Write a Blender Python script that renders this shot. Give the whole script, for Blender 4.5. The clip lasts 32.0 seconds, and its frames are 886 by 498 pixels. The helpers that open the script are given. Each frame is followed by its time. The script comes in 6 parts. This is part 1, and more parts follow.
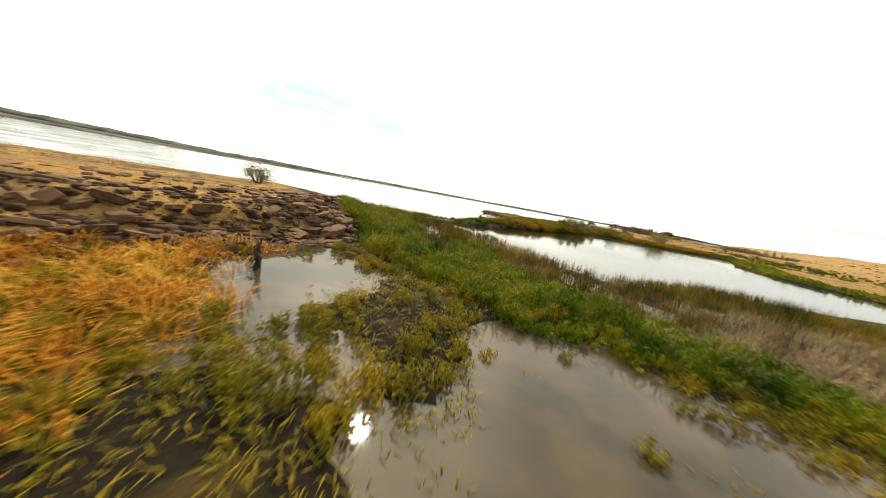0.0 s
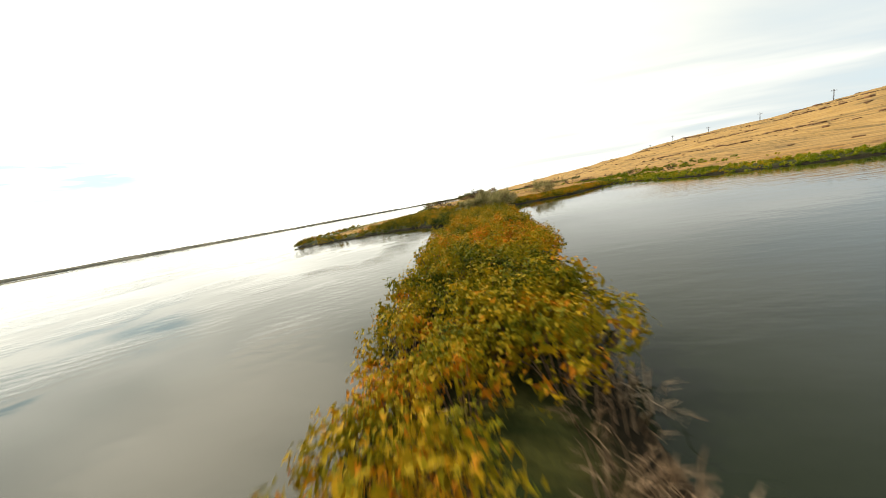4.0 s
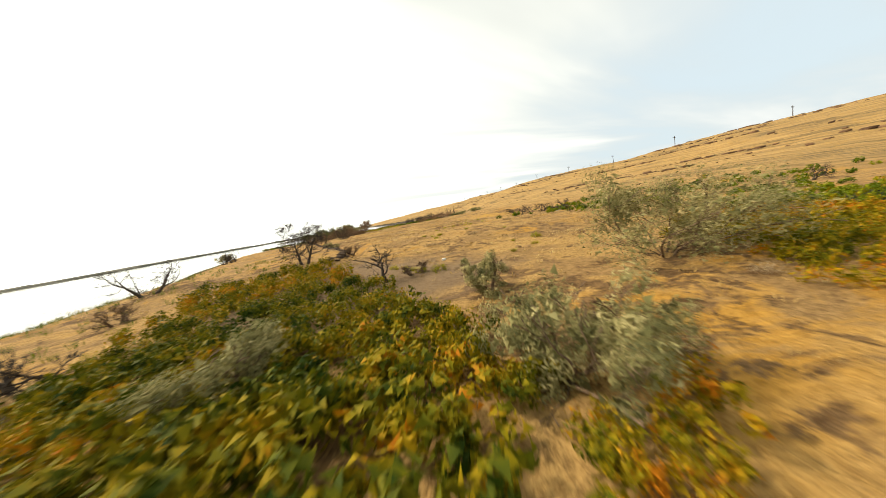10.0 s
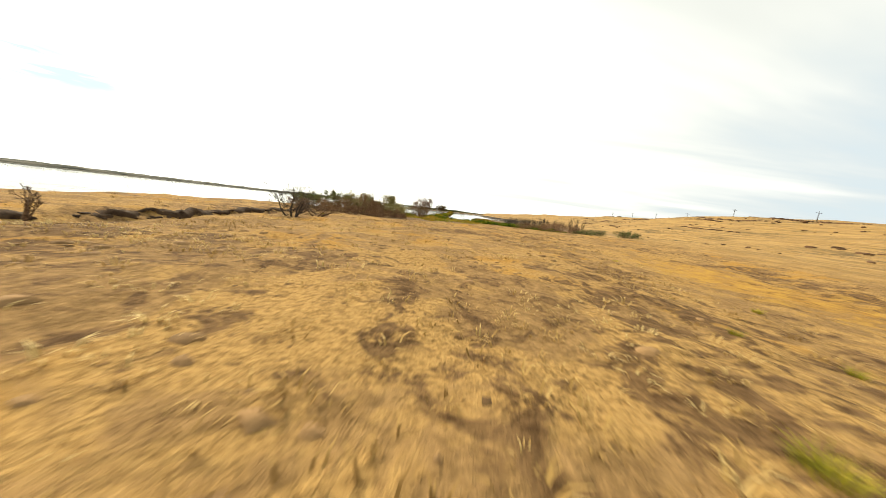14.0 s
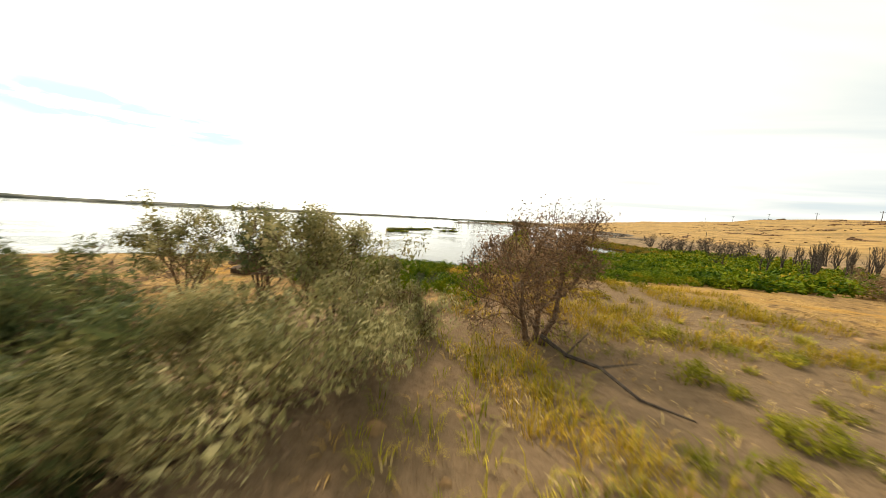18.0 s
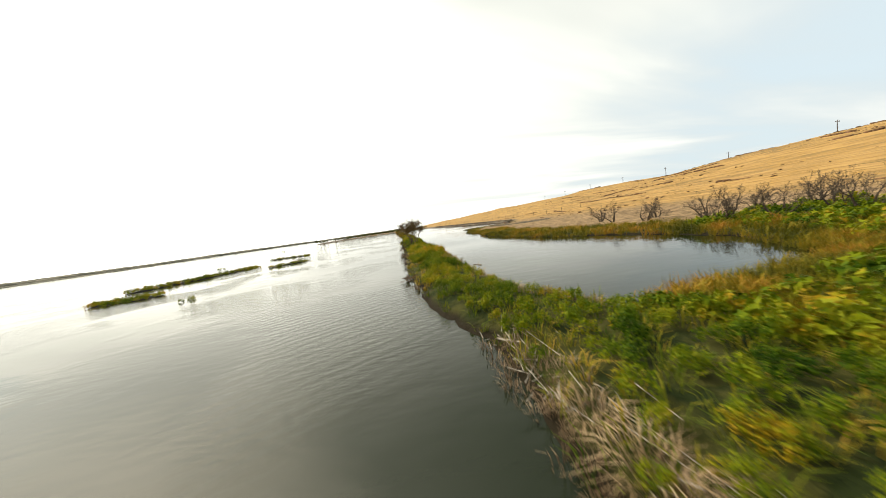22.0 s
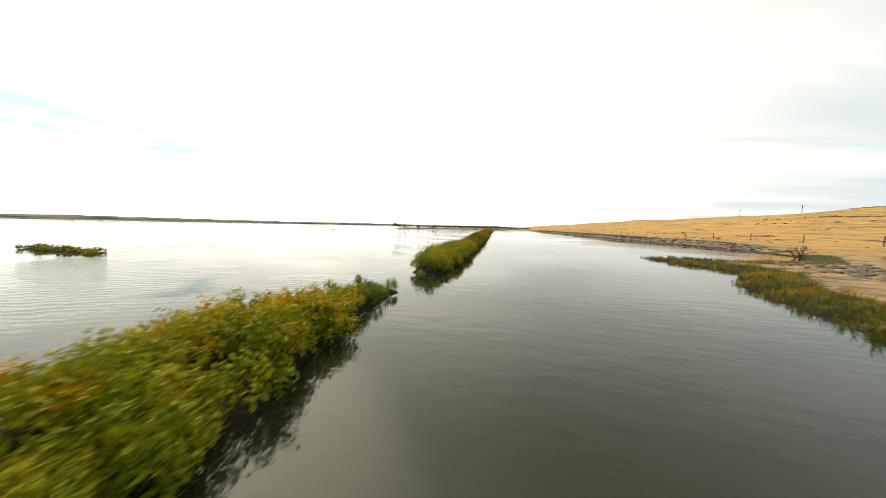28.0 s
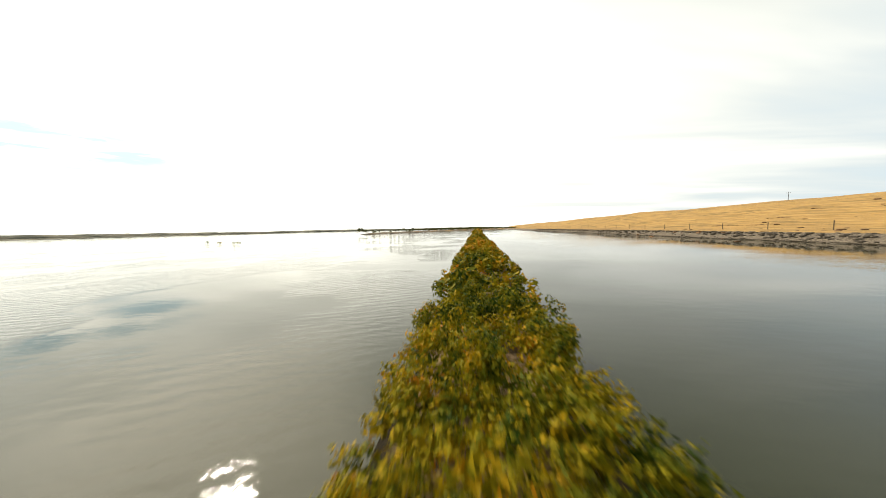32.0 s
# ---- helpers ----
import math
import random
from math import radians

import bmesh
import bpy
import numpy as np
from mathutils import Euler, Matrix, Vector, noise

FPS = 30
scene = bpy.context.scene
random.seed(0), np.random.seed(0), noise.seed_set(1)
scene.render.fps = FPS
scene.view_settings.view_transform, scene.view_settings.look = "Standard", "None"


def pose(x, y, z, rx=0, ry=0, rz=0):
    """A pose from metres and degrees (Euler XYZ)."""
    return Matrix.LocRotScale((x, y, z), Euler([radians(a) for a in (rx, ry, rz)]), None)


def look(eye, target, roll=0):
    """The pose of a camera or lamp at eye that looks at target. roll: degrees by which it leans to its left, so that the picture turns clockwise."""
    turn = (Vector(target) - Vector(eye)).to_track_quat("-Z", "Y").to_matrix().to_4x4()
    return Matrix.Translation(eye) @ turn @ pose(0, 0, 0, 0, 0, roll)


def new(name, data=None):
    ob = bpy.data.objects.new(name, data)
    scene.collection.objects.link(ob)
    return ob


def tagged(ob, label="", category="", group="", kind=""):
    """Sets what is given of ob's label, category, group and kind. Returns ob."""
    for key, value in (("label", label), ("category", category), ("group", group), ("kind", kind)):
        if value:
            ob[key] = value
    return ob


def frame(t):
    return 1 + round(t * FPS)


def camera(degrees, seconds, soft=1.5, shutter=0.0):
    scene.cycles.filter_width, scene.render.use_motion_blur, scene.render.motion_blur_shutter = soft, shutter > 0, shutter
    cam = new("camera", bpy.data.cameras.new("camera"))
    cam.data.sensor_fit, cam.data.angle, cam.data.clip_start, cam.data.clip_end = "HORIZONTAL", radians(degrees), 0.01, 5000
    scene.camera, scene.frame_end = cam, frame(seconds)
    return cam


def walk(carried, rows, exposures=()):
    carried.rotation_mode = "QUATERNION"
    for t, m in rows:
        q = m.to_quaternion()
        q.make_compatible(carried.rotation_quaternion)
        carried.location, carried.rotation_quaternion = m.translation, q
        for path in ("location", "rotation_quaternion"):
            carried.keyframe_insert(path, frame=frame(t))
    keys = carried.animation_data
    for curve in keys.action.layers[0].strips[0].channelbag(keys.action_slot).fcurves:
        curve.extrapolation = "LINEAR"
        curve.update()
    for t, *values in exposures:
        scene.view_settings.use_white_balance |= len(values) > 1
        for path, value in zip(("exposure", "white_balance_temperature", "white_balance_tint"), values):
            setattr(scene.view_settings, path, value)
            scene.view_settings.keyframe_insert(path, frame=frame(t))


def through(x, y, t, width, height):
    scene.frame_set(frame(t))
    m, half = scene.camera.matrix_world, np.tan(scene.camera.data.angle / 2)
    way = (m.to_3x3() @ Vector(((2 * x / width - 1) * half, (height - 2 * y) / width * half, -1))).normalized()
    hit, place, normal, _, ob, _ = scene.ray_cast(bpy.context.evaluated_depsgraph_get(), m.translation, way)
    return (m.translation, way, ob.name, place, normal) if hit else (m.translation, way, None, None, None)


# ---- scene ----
DEG = 116.0
cam = camera(DEG, 32.0, soft=0.7, shutter=0.22)
PATH = [
    (0.0, pose(0.00, 0.00, 2.86, 78.82, -10.25, 41.52)),
    (0.5, pose(-2.65, 3.88, 2.72, 78.82, -8.96, 41.93)),
    (1.0, pose(-5.41, 7.74, 2.55, 79.14, -6.87, 40.59)),
    (1.5, pose(-8.27, 11.56, 2.39, 79.59, -4.02, 37.09)),
    (2.0, pose(-11.07, 15.12, 2.22, 79.98, -0.80, 31.90)),
    (2.5, pose(-13.55, 18.67, 2.15, 80.36, 2.57, 25.44)),
    (3.0, pose(-15.76, 22.54, 2.23, 80.28, 5.65, 18.17)),
    (3.5, pose(-17.66, 26.50, 2.33, 80.32, 8.33, 10.78)),
    (5.5, pose(-21.40, 42.42, 2.46, 80.36, 10.91, -6.33)),
    (6.0, pose(-21.38, 46.58, 2.38, 81.10, 10.01, -8.13)),
    (6.5, pose(-21.28, 50.76, 2.38, 82.06, 9.12, -9.82)),
    (7.0, pose(-20.80, 54.97, 2.60, 82.77, 8.64, -11.40)),
    (7.5, pose(-20.17, 59.17, 2.91, 83.08, 8.25, -12.84)),
    (8.0, pose(-19.45, 63.35, 3.17, 83.13, 8.36, -14.54)),
    (8.5, pose(-18.53, 67.56, 3.38, 82.84, 8.87, -16.56)),
    (9.0, pose(-17.30, 71.88, 3.45, 82.46, 9.39, -18.70)),
    (9.5, pose(-15.96, 76.09, 3.37, 82.37, 9.91, -20.36)),
    (10.0, pose(-14.02, 80.67, 3.09, 82.53, 10.05, -21.16)),
    (10.5, pose(-12.32, 84.95, 2.95, 82.83, 9.18, -20.84)),
    (11.0, pose(-10.57, 89.18, 2.87, 83.12, 7.41, -19.42)),
    (11.5, pose(-8.63, 93.46, 2.82, 83.24, 4.95, -16.88)),
    (12.0, pose(-6.64, 97.81, 2.83, 83.37, 2.34, -13.95)),
    (12.5, pose(-4.83, 102.21, 2.89, 83.25, -0.24, -10.65)),
    (13.0, pose(-3.21, 106.60, 3.02, 82.74, -2.62, -7.23)),
    (13.5, pose(-1.93, 110.99, 3.11, 82.30, -4.71, -2.93)),
    (14.0, pose(-1.08, 115.57, 3.18, 81.99, -6.37, 2.13)),
    (14.5, pose(-0.74, 120.30, 3.27, 81.50, -7.52, 6.88)),
    (16.5, pose(-2.95, 140.87, 3.40, 82.44, -7.98, 17.01)),
    (17.0, pose(-4.09, 145.72, 3.59, 83.23, -7.32, 17.73)),
    (17.5, pose(-5.42, 150.45, 3.97, 83.65, -5.64, 17.51)),
    (18.0, pose(-6.92, 155.00, 4.45, 83.75, -3.03, 15.69)),
    (18.5, pose(-8.32, 159.51, 4.59, 83.97, 1.24, 12.31)),
    (19.0, pose(-9.74, 164.29, 4.55, 84.17, 5.79, 6.91)),
    (19.5, pose(-10.83, 169.18, 4.47, 84.21, 9.49, 1.33)),
    (20.0, pose(-11.50, 173.91, 4.36, 84.32, 11.72, -3.20)),
    (20.5, pose(-11.85, 178.43, 4.25, 84.40, 12.55, -7.12)),
    (21.0, pose(-11.85, 182.96, 4.11, 84.52, 12.05, -9.63)),
    (21.5, pose(-11.48, 187.50, 3.94, 84.67, 10.35, -10.86)),
    (22.0, pose(-11.00, 192.31, 3.77, 84.82, 7.95, -10.59)),
    (22.5, pose(-10.39, 197.29, 3.64, 84.93, 5.59, -9.53)),
    (23.0, pose(-9.52, 202.39, 3.58, 84.78, 3.45, -8.15)),
    (23.5, pose(-8.42, 207.81, 3.48, 84.67, 2.01, -6.84)),
    (24.0, pose(-7.11, 213.42, 3.39, 84.52, 1.37, -5.70)),
    (24.5, pose(-5.78, 219.31, 3.36, 84.39, 0.91, -4.50)),
    (25.0, pose(-4.57, 225.63, 3.32, 84.40, 0.74, -3.64)),
    (25.5, pose(-3.58, 232.24, 3.39, 84.23, 0.54, -2.66)),
    (26.0, pose(-2.79, 238.67, 3.49, 84.29, 0.25, -1.11)),
    (26.5, pose(-2.26, 245.18, 3.34, 84.42, -0.23, 1.10)),
    (28.5, pose(-0.92, 268.21, 3.25, 85.63, -1.09, 11.58)),
    (29.0, pose(-1.76, 274.13, 3.40, 85.85, -0.65, 11.62)),
    (29.5, pose(-2.27, 280.41, 3.42, 85.96, -0.12, 10.95)),
    (30.0, pose(-2.74, 286.74, 3.42, 85.95, 0.37, 9.57)),
    (30.5, pose(-3.31, 293.29, 3.40, 85.88, 0.83, 8.42)),
    (31.0, pose(-3.86, 299.87, 3.36, 85.78, 0.94, 7.62)),
    (31.5, pose(-4.43, 306.32, 3.32, 85.78, 1.07, 7.09)),
    (32.0, pose(-4.99, 312.91, 3.27, 85.82, 1.22, 6.70)),
]

walk(cam, PATH, [(0.0, -0.22, 7000, 9), (32.0, -0.22, 7000, 9)])

# ---- sky and sun: thin bright overcast, sun ahead to the river side, half way up ----
SUN_AZ, SUN_EL = 51.0, 45.0
sun_dir = Vector((-math.sin(radians(SUN_AZ)) * math.cos(radians(SUN_EL)),
                  math.cos(radians(SUN_AZ)) * math.cos(radians(SUN_EL)), math.sin(radians(SUN_EL))))
sun = new("sun", bpy.data.lights.new("sun", "SUN"))
sun.data.energy, sun.data.angle, sun.data.color = 3.5, radians(3.0), (1.0, 0.93, 0.82)
sun.matrix_world = look(sun_dir * 100, (0, 0, 0))


class Nodes:
    """A small helper to write node trees in few lines."""

    def __init__(self, tree):
        self.tree = tree

    def add(self, kind, inputs=None, **props):
        n = self.tree.nodes.new(kind)
        for k, v in props.items():
            setattr(n, k, v)
        for k, v in (inputs or {}).items():
            if hasattr(v, "is_output"):
                self.tree.links.new(v, n.inputs[k])
            else:
                n.inputs[k].default_value = v
        return n

    def noise(self, vec, scale, detail=4.0, rough=0.55, dist=0.0):
        return self.add("ShaderNodeTexNoise", {"Vector": vec, "Scale": scale, "Detail": detail, "Roughness": rough,
                                               "Distortion": dist}).outputs["Fac"]

    def ramp(self, fac, *stops):
        n = self.add("ShaderNodeValToRGB", {"Fac": fac})
        while len(n.color_ramp.elements) < len(stops):
            n.color_ramp.elements.new(0.5)
        for e, (p, c) in zip(n.color_ramp.elements, stops):
            e.position, e.color = p, (*c, 1) if len(c) == 3 else c
        return n.outputs["Color"]

    def mix(self, fac, a, b, how="MIX"):
        n = self.add("ShaderNodeMix", data_type="RGBA", blend_type=how)
        for i, v in ((0, fac), (6, a), (7, b)):
            if hasattr(v, "is_output"):
                self.tree.links.new(v, n.inputs[i])
            else:
                n.inputs[i].default_value = v if i == 0 or len(v) == 4 else (*v, 1)
        return n.outputs[2]

    def math(self, op, a, b=0.0, clamp=False):
        n = self.add("ShaderNodeMath", operation=op, use_clamp=clamp)
        for i, v in ((0, a), (1, b)):
            if hasattr(v, "is_output"):
                self.tree.links.new(v, n.inputs[i])
            else:
                n.inputs[i].default_value = v
        return n.outputs[0]

    def step(self, v, lo, hi):
        return self.add("ShaderNodeMapRange", {"Value": v, "From Min": lo, "From Max": hi}, interpolation_type="SMOOTHSTEP").outputs[0]


world = bpy.data.worlds.new("sky")
scene.world = world
world.use_nodes = True
W = Nodes(world.node_tree)
sky = W.add("ShaderNodeTexSky", sky_type="NISHITA", sun_disc=False, sun_elevation=radians(SUN_EL),
            sun_rotation=radians(360 - SUN_AZ), dust_density=2.5, air_density=1.0)
way = W.add("ShaderNodeTexCoord").outputs["Generated"]
sep = W.add("ShaderNodeSeparateXYZ", {"Vector": way})
# clouds are drawn on a flat layer overhead, so that they draw together towards the horizon
high = W.math("ADD", W.math("MAXIMUM", sep.outputs["Z"], 0.0), 0.12)
flat = W.add("ShaderNodeCombineXYZ", {"X": W.math("DIVIDE", sep.outputs["X"], high), "Y": W.math("DIVIDE", sep.outputs["Y"], high), "Z": 0.0}).outputs[0]
turned = W.add("ShaderNodeMapping", {"Vector": flat, "Rotation": (0, 0, radians(25)), "Scale": (0.35, 1.0, 1.0), "Location": (0.75, 0.3, 0)}).outputs[0]
wisps = W.noise(turned, 0.9, 5.0, 0.5, 0.5)
streaks = W.noise(W.add("ShaderNodeMapping", {"Vector": way, "Scale": (2.2, 2.2, 16.0)}).outputs[0], 1.6, 5.0, 0.55, 0.6)
toward = W.add("ShaderNodeVectorMath", {0: way, 1: sun_dir}, operation="DOT_PRODUCT").outputs["Value"]
# a thin gap in the veil low over the river
gap_dir = Vector((-math.sin(radians(63)) * 0.98, math.cos(radians(63)) * 0.98, 0.19)).normalized()
off = W.add("ShaderNodeVectorMath", {0: way, 1: gap_dir}, operation="SUBTRACT").outputs[0]
wide = W.add("ShaderNodeVectorMath", {0: off, 1: (1.0, 1.0, 5.0)}, operation="MULTIPLY").outputs[0]
gap = W.step(W.add("ShaderNodeVectorMath", {0: wide}, operation="LENGTH").outputs["Value"], 0.38, 0.08)
cover = W.math("SUBTRACT", W.math("ADD", W.math("MULTIPLY", W.step(toward, -0.25, 0.6), 0.34), wisps), W.math("MULTIPLY", W.math("MULTIPLY", gap, W.step(streaks, 0.34, 0.54)), 0.60))
mask = W.step(cover, 0.34, 0.70)
veil = W.mix(W.step(toward, -0.3, 0.45), (8.5, 9.0, 9.2), (12.0, 12.5, 12.2))
veil = W.mix(W.step(toward, 0.3, 0.95), veil, (22.0, 22.0, 20.2))
veil = W.mix(W.step(toward, 0.86, 1.0), veil, (60.0, 56.0, 48.0))
veil = W.mix(1.0, veil, W.mix(W.step(wisps, 0.35, 0.7), (0.78, 0.79, 0.80), (1.12, 1.12, 1.12)), "MULTIPLY")
over = W.math("MULTIPLY", W.step(sep.outputs["Z"], 0.30, 0.80), W.step(toward, 0.95, 0.55))
veil = W.mix(over, veil, (5.5, 6.1, 6.2))
clear = W.mix(W.step(toward, 0.1, 0.6), W.mix(0.88, sky.outputs[0], (7.4, 9.0, 10.2)), (8.0, 10.6, 11.6))
colour = W.mix(mask, clear, veil)
world.node_tree.links.new(colour, world.node_tree.nodes["Background"].inputs[0])
world.node_tree.nodes["Background"].inputs[1].default_value = 0.12


# ---- materials ----
def material(name, rough=0.9, spec=0.2):
    m = bpy.data.materials.new(name)
    m.use_nodes = True
    n = Nodes(m.node_tree)
    b = m.node_tree.nodes["Principled BSDF"]
    b.inputs["Roughness"].default_value = rough
    b.inputs["Specular IOR Level"].default_value = spec
    return m, n, b


def bump(n, b, height, strength, distance):
    n.tree.links.new(n.add("ShaderNodeBump", {"Height": height, "Strength": strength, "Distance": distance}).outputs[0], b.inputs["Normal"])


def water_material():
    m, n, b = material("river_water", 0.045, 0.5)
    pos = n.add("ShaderNodeNewGeometry").outputs["Position"]
    b.inputs["IOR"].default_value = 1.333
    silt = n.noise(pos, 0.05, 3.0)
    # over the shallow flooded flat the muddy bottom shows through
    spot = n.add("ShaderNodeSeparateXYZ", {"Vector": pos})
    shallow = n.math("MULTIPLY", n.step(spot.outputs["Y"], 25.0, 13.0), n.step(spot.outputs["X"], -21.0, -17.0))
    deep = n.mix(n.step(silt, 0.4, 0.65), (0.010, 0.014, 0.006), (0.019, 0.022, 0.009))
    mud = n.mix(n.step(n.noise(pos, 0.5, 4.0), 0.35, 0.65), (0.042, 0.034, 0.020), (0.095, 0.068, 0.036))
    n.tree.links.new(n.mix(n.math("MULTIPLY", shallow, 0.85), deep, mud), b.inputs["Base Color"])
    ripple = n.add("ShaderNodeMapping", {"Vector": pos, "Rotation": (0, 0, radians(35)), "Scale": (0.6, 1.6, 1.0)}).outputs[0]
    waves = n.math("ADD", n.noise(ripple, 1.1, 3.0, 0.6), n.math("MULTIPLY", n.noise(pos, 0.25, 2.0), 1.5))
    calm = n.step(n.noise(pos, 0.035, 2.0), 0.38, 0.62)
    # gusts raise ripples in patches on the open river; the sheltered lagoon and pond stay smooth
    east = n.add("ShaderNodeSeparateXYZ", {"Vector": pos}).outputs["X"]
    north = n.add("ShaderNodeSeparateXYZ", {"Vector": pos}).outputs["Y"]
    gust = n.math("MULTIPLY", n.step(n.noise(pos, 0.09, 3.0), 0.44, 0.58), n.math("MAXIMUM", n.step(east, -21.5, -25.0), n.math("MULTIPLY", n.step(east, -6.5, -9.0), n.step(north, 186.0, 200.0))))
    crest = n.add("ShaderNodeTexWave", {"Vector": ripple, "Scale": 0.55, "Distortion": 5.0, "Detail": 3.0, "Detail Scale": 1.6}).outputs["Fac"]
    fine = n.math("MULTIPLY", n.math("ADD", n.noise(ripple, 3.4, 4.0, 0.6), n.math("MULTIPLY", crest, 0.22)), n.math("MULTIPLY", gust, 4.5))
    bump(n, b, n.math("ADD", n.math("MULTIPLY", waves, n.math("ADD", n.math("MULTIPLY", calm, 1.5), 0.2)), fine), 0.10, 0.10)
    return m


def ground_material():
    m, n, b = material("dry_ground", 0.95, 0.08)
    pos = n.add("ShaderNodeNewGeometry").outputs["Position"]
    cov = n.add("ShaderNodeAttribute", attribute_name="cover", attribute_type="GEOMETRY")
    sepc = n.add("ShaderNodeSeparateColor", {"Color": cov.outputs["Color"]})
    fine, mid, big = n.noise(pos, 6.0, 5.0, 0.7), n.noise(pos, 0.9, 5.0, 0.65, 0.5), n.noise(pos, 0.11, 4.0, 0.6, 0.4)
    along = n.add("ShaderNodeMapping", {"Vector": pos, "Scale": (0.9, 0.10, 1.0)}).outputs[0]
    bands = n.noise(along, 0.16, 5.0, 0.62, 0.5)
    straw = n.mix(n.step(n.noise(pos, 9.0, 4.0, 0.8), 0.34, 0.60), (0.215, 0.122, 0.040), (0.425, 0.258, 0.088))
    gold = n.mix(n.step(fine, 0.35, 0.6), (0.28, 0.140, 0.024), (0.42, 0.222, 0.044))
    sand = n.mix(n.step(n.noise(pos, 5.0, 5.0, 0.75), 0.34, 0.66), (0.185, 0.108, 0.040), (0.32, 0.192, 0.076))
    soil = n.mix(n.step(n.noise(pos, 3.2, 5.0, 0.75), 0.34, 0.66), (0.075, 0.040, 0.016), (0.20, 0.116, 0.048))
    grass_ = n.mix(n.step(n.noise(pos, 0.16, 4.0, 0.6, 0.4), 0.51, 0.66), straw, gold)
    flat_dry = n.mix(n.step(n.noise(pos, 0.33, 5.0, 0.65, 0.7), 0.46, 0.56), grass_, sand)
    worn = n.math("ADD", n.math("MULTIPLY", n.noise(pos, 1.25, 5.0, 0.7, 0.6), 0.62), n.math("MULTIPLY", big, 0.48))
    flat_dry = n.mix(n.step(worn, 0.56, 0.63), flat_dry, soil)
    litter = n.math("ADD", cov.outputs["Alpha"], n.math("MULTIPLY", n.math("SUBTRACT", mid, 0.5), 0.8))
    flat_dry = n.mix(n.step(litter, 0.3, 0.7), flat_dry, n.mix(fine, (0.090, 0.057, 0.030), (0.28, 0.185, 0.102)))
    pale = n.mix(n.step(n.noise(along, 1.2, 5.0, 0.7), 0.35, 0.62), (0.235, 0.142, 0.052), (0.415, 0.260, 0.098))
    ledge = n.step(n.math("ABSOLUTE", n.math("SUBTRACT", bands, 0.47)), 0.030, 0.008)
    scrub = n.math("MULTIPLY", n.step(n.noise(along, 0.6, 5.0, 0.7), 0.52, 0.62), 0.7)
    hill = n.mix(n.math("MAXIMUM", n.math("MULTIPLY", ledge, n.step(n.noise(pos, 0.05, 3.0), 0.38, 0.55)), scrub), pale, n.mix(fine, (0.085, 0.058, 0.028), (0.20, 0.135, 0.062)))
    side = n.add("ShaderNodeSeparateXYZ", {"Vector": pos}).outputs["X"]
    north = n.add("ShaderNodeSeparateXYZ", {"Vector": pos}).outputs["Y"]
    dusty = n.mix(n.step(n.noise(pos, 0.7, 5.0, 0.7, 0.4), 0.38, 0.62), (0.12, 0.082, 0.046), (0.30, 0.205, 0.112))
    foot = n.math("MULTIPLY", n.step(n.math("ADD", side, n.math("MULTIPLY", big, 14.0)), 66.0, 46.0), n.step(north, 185.0, 215.0))
    dry = n.mix(foot, n.mix(n.step(side, 26.0, 40.0), flat_dry, hill), dusty)
    # green undergrowth, darkened: the shade between the shrubs is put into this colour
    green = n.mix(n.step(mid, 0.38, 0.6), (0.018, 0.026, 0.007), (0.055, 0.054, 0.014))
    rust = n.mix(n.step(mid, 0.35, 0.65), (0.30, 0.15, 0.03), (0.42, 0.24, 0.05))
    gravel = n.mix(n.step(n.noise(pos, 4.0, 3.0, 0.8), 0.35, 0.65), (0.07, 0.055, 0.042), (0.20, 0.165, 0.125))
    soft = n.math("MULTIPLY", n.math("SUBTRACT", mid, 0.5), 0.9)
    col = n.mix(n.step(n.math("ADD", sepc.outputs["Blue"], soft), 0.35, 0.65), dry, rust)
    col = n.mix(n.step(n.math("ADD", sepc.outputs["Green"], soft), 0.35, 0.65), col, gravel)
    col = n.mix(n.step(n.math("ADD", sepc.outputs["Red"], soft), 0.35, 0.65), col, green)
    wet = n.add("ShaderNodeSeparateXYZ", {"Vector": pos}).outputs["Z"]
    col = n.mix(n.step(wet, 0.26, 0.06), col, (0.018, 0.014, 0.008))
    n.tree.links.new(col, b.inputs["Base Color"])
    bump(n, b, n.math("ADD", n.math("MULTIPLY", fine, 0.5), mid), 0.9, 0.22)
    return m


# ---- plan of the shores, in metres ----
WEST_SOUTH = [(-70, -2500), (-62, -200), (-40, -60), (-33, -20), (-30, 0), (-28, 10), (-25.5, 15), (-21.7, 19.5), (-20.3, 24),
              (-20.4, 30), (-20.9, 38), (-20.5, 44), (-19.8, 48), (-20.0, 53), (-21.2, 57.6), (-25.0, 61.3), (-30.8, 61.8),
              (-34, 60.8), (-40.5, 62.5), (-44, 68), (-44.2, 79), (-45, 88), (-42, 95), (-37, 99), (-34, 104)]
WEST_NORTH = [(-33.5, 110), (-36, 128), (-39, 142), (-42, 160), (-38.5, 168), (-33, 173.5), (-27.5, 176), (-21, 177), (-16, 177.2),
              (-12.6, 177.9), (-10.7, 179.5), (-9.4, 181.6), (-8.9, 186), (-8.2, 190), (-8.8, 195), (-8.6, 200.5), (-9.6, 205), (-9.9, 211), (-10.0, 217), (-9.7, 222), (-9.4, 230), (-9.2, 243),
              (-9.3, 253), (-8.6, 262), (-8, 268), (-7.6, 271), (-6.5, 275.5)]
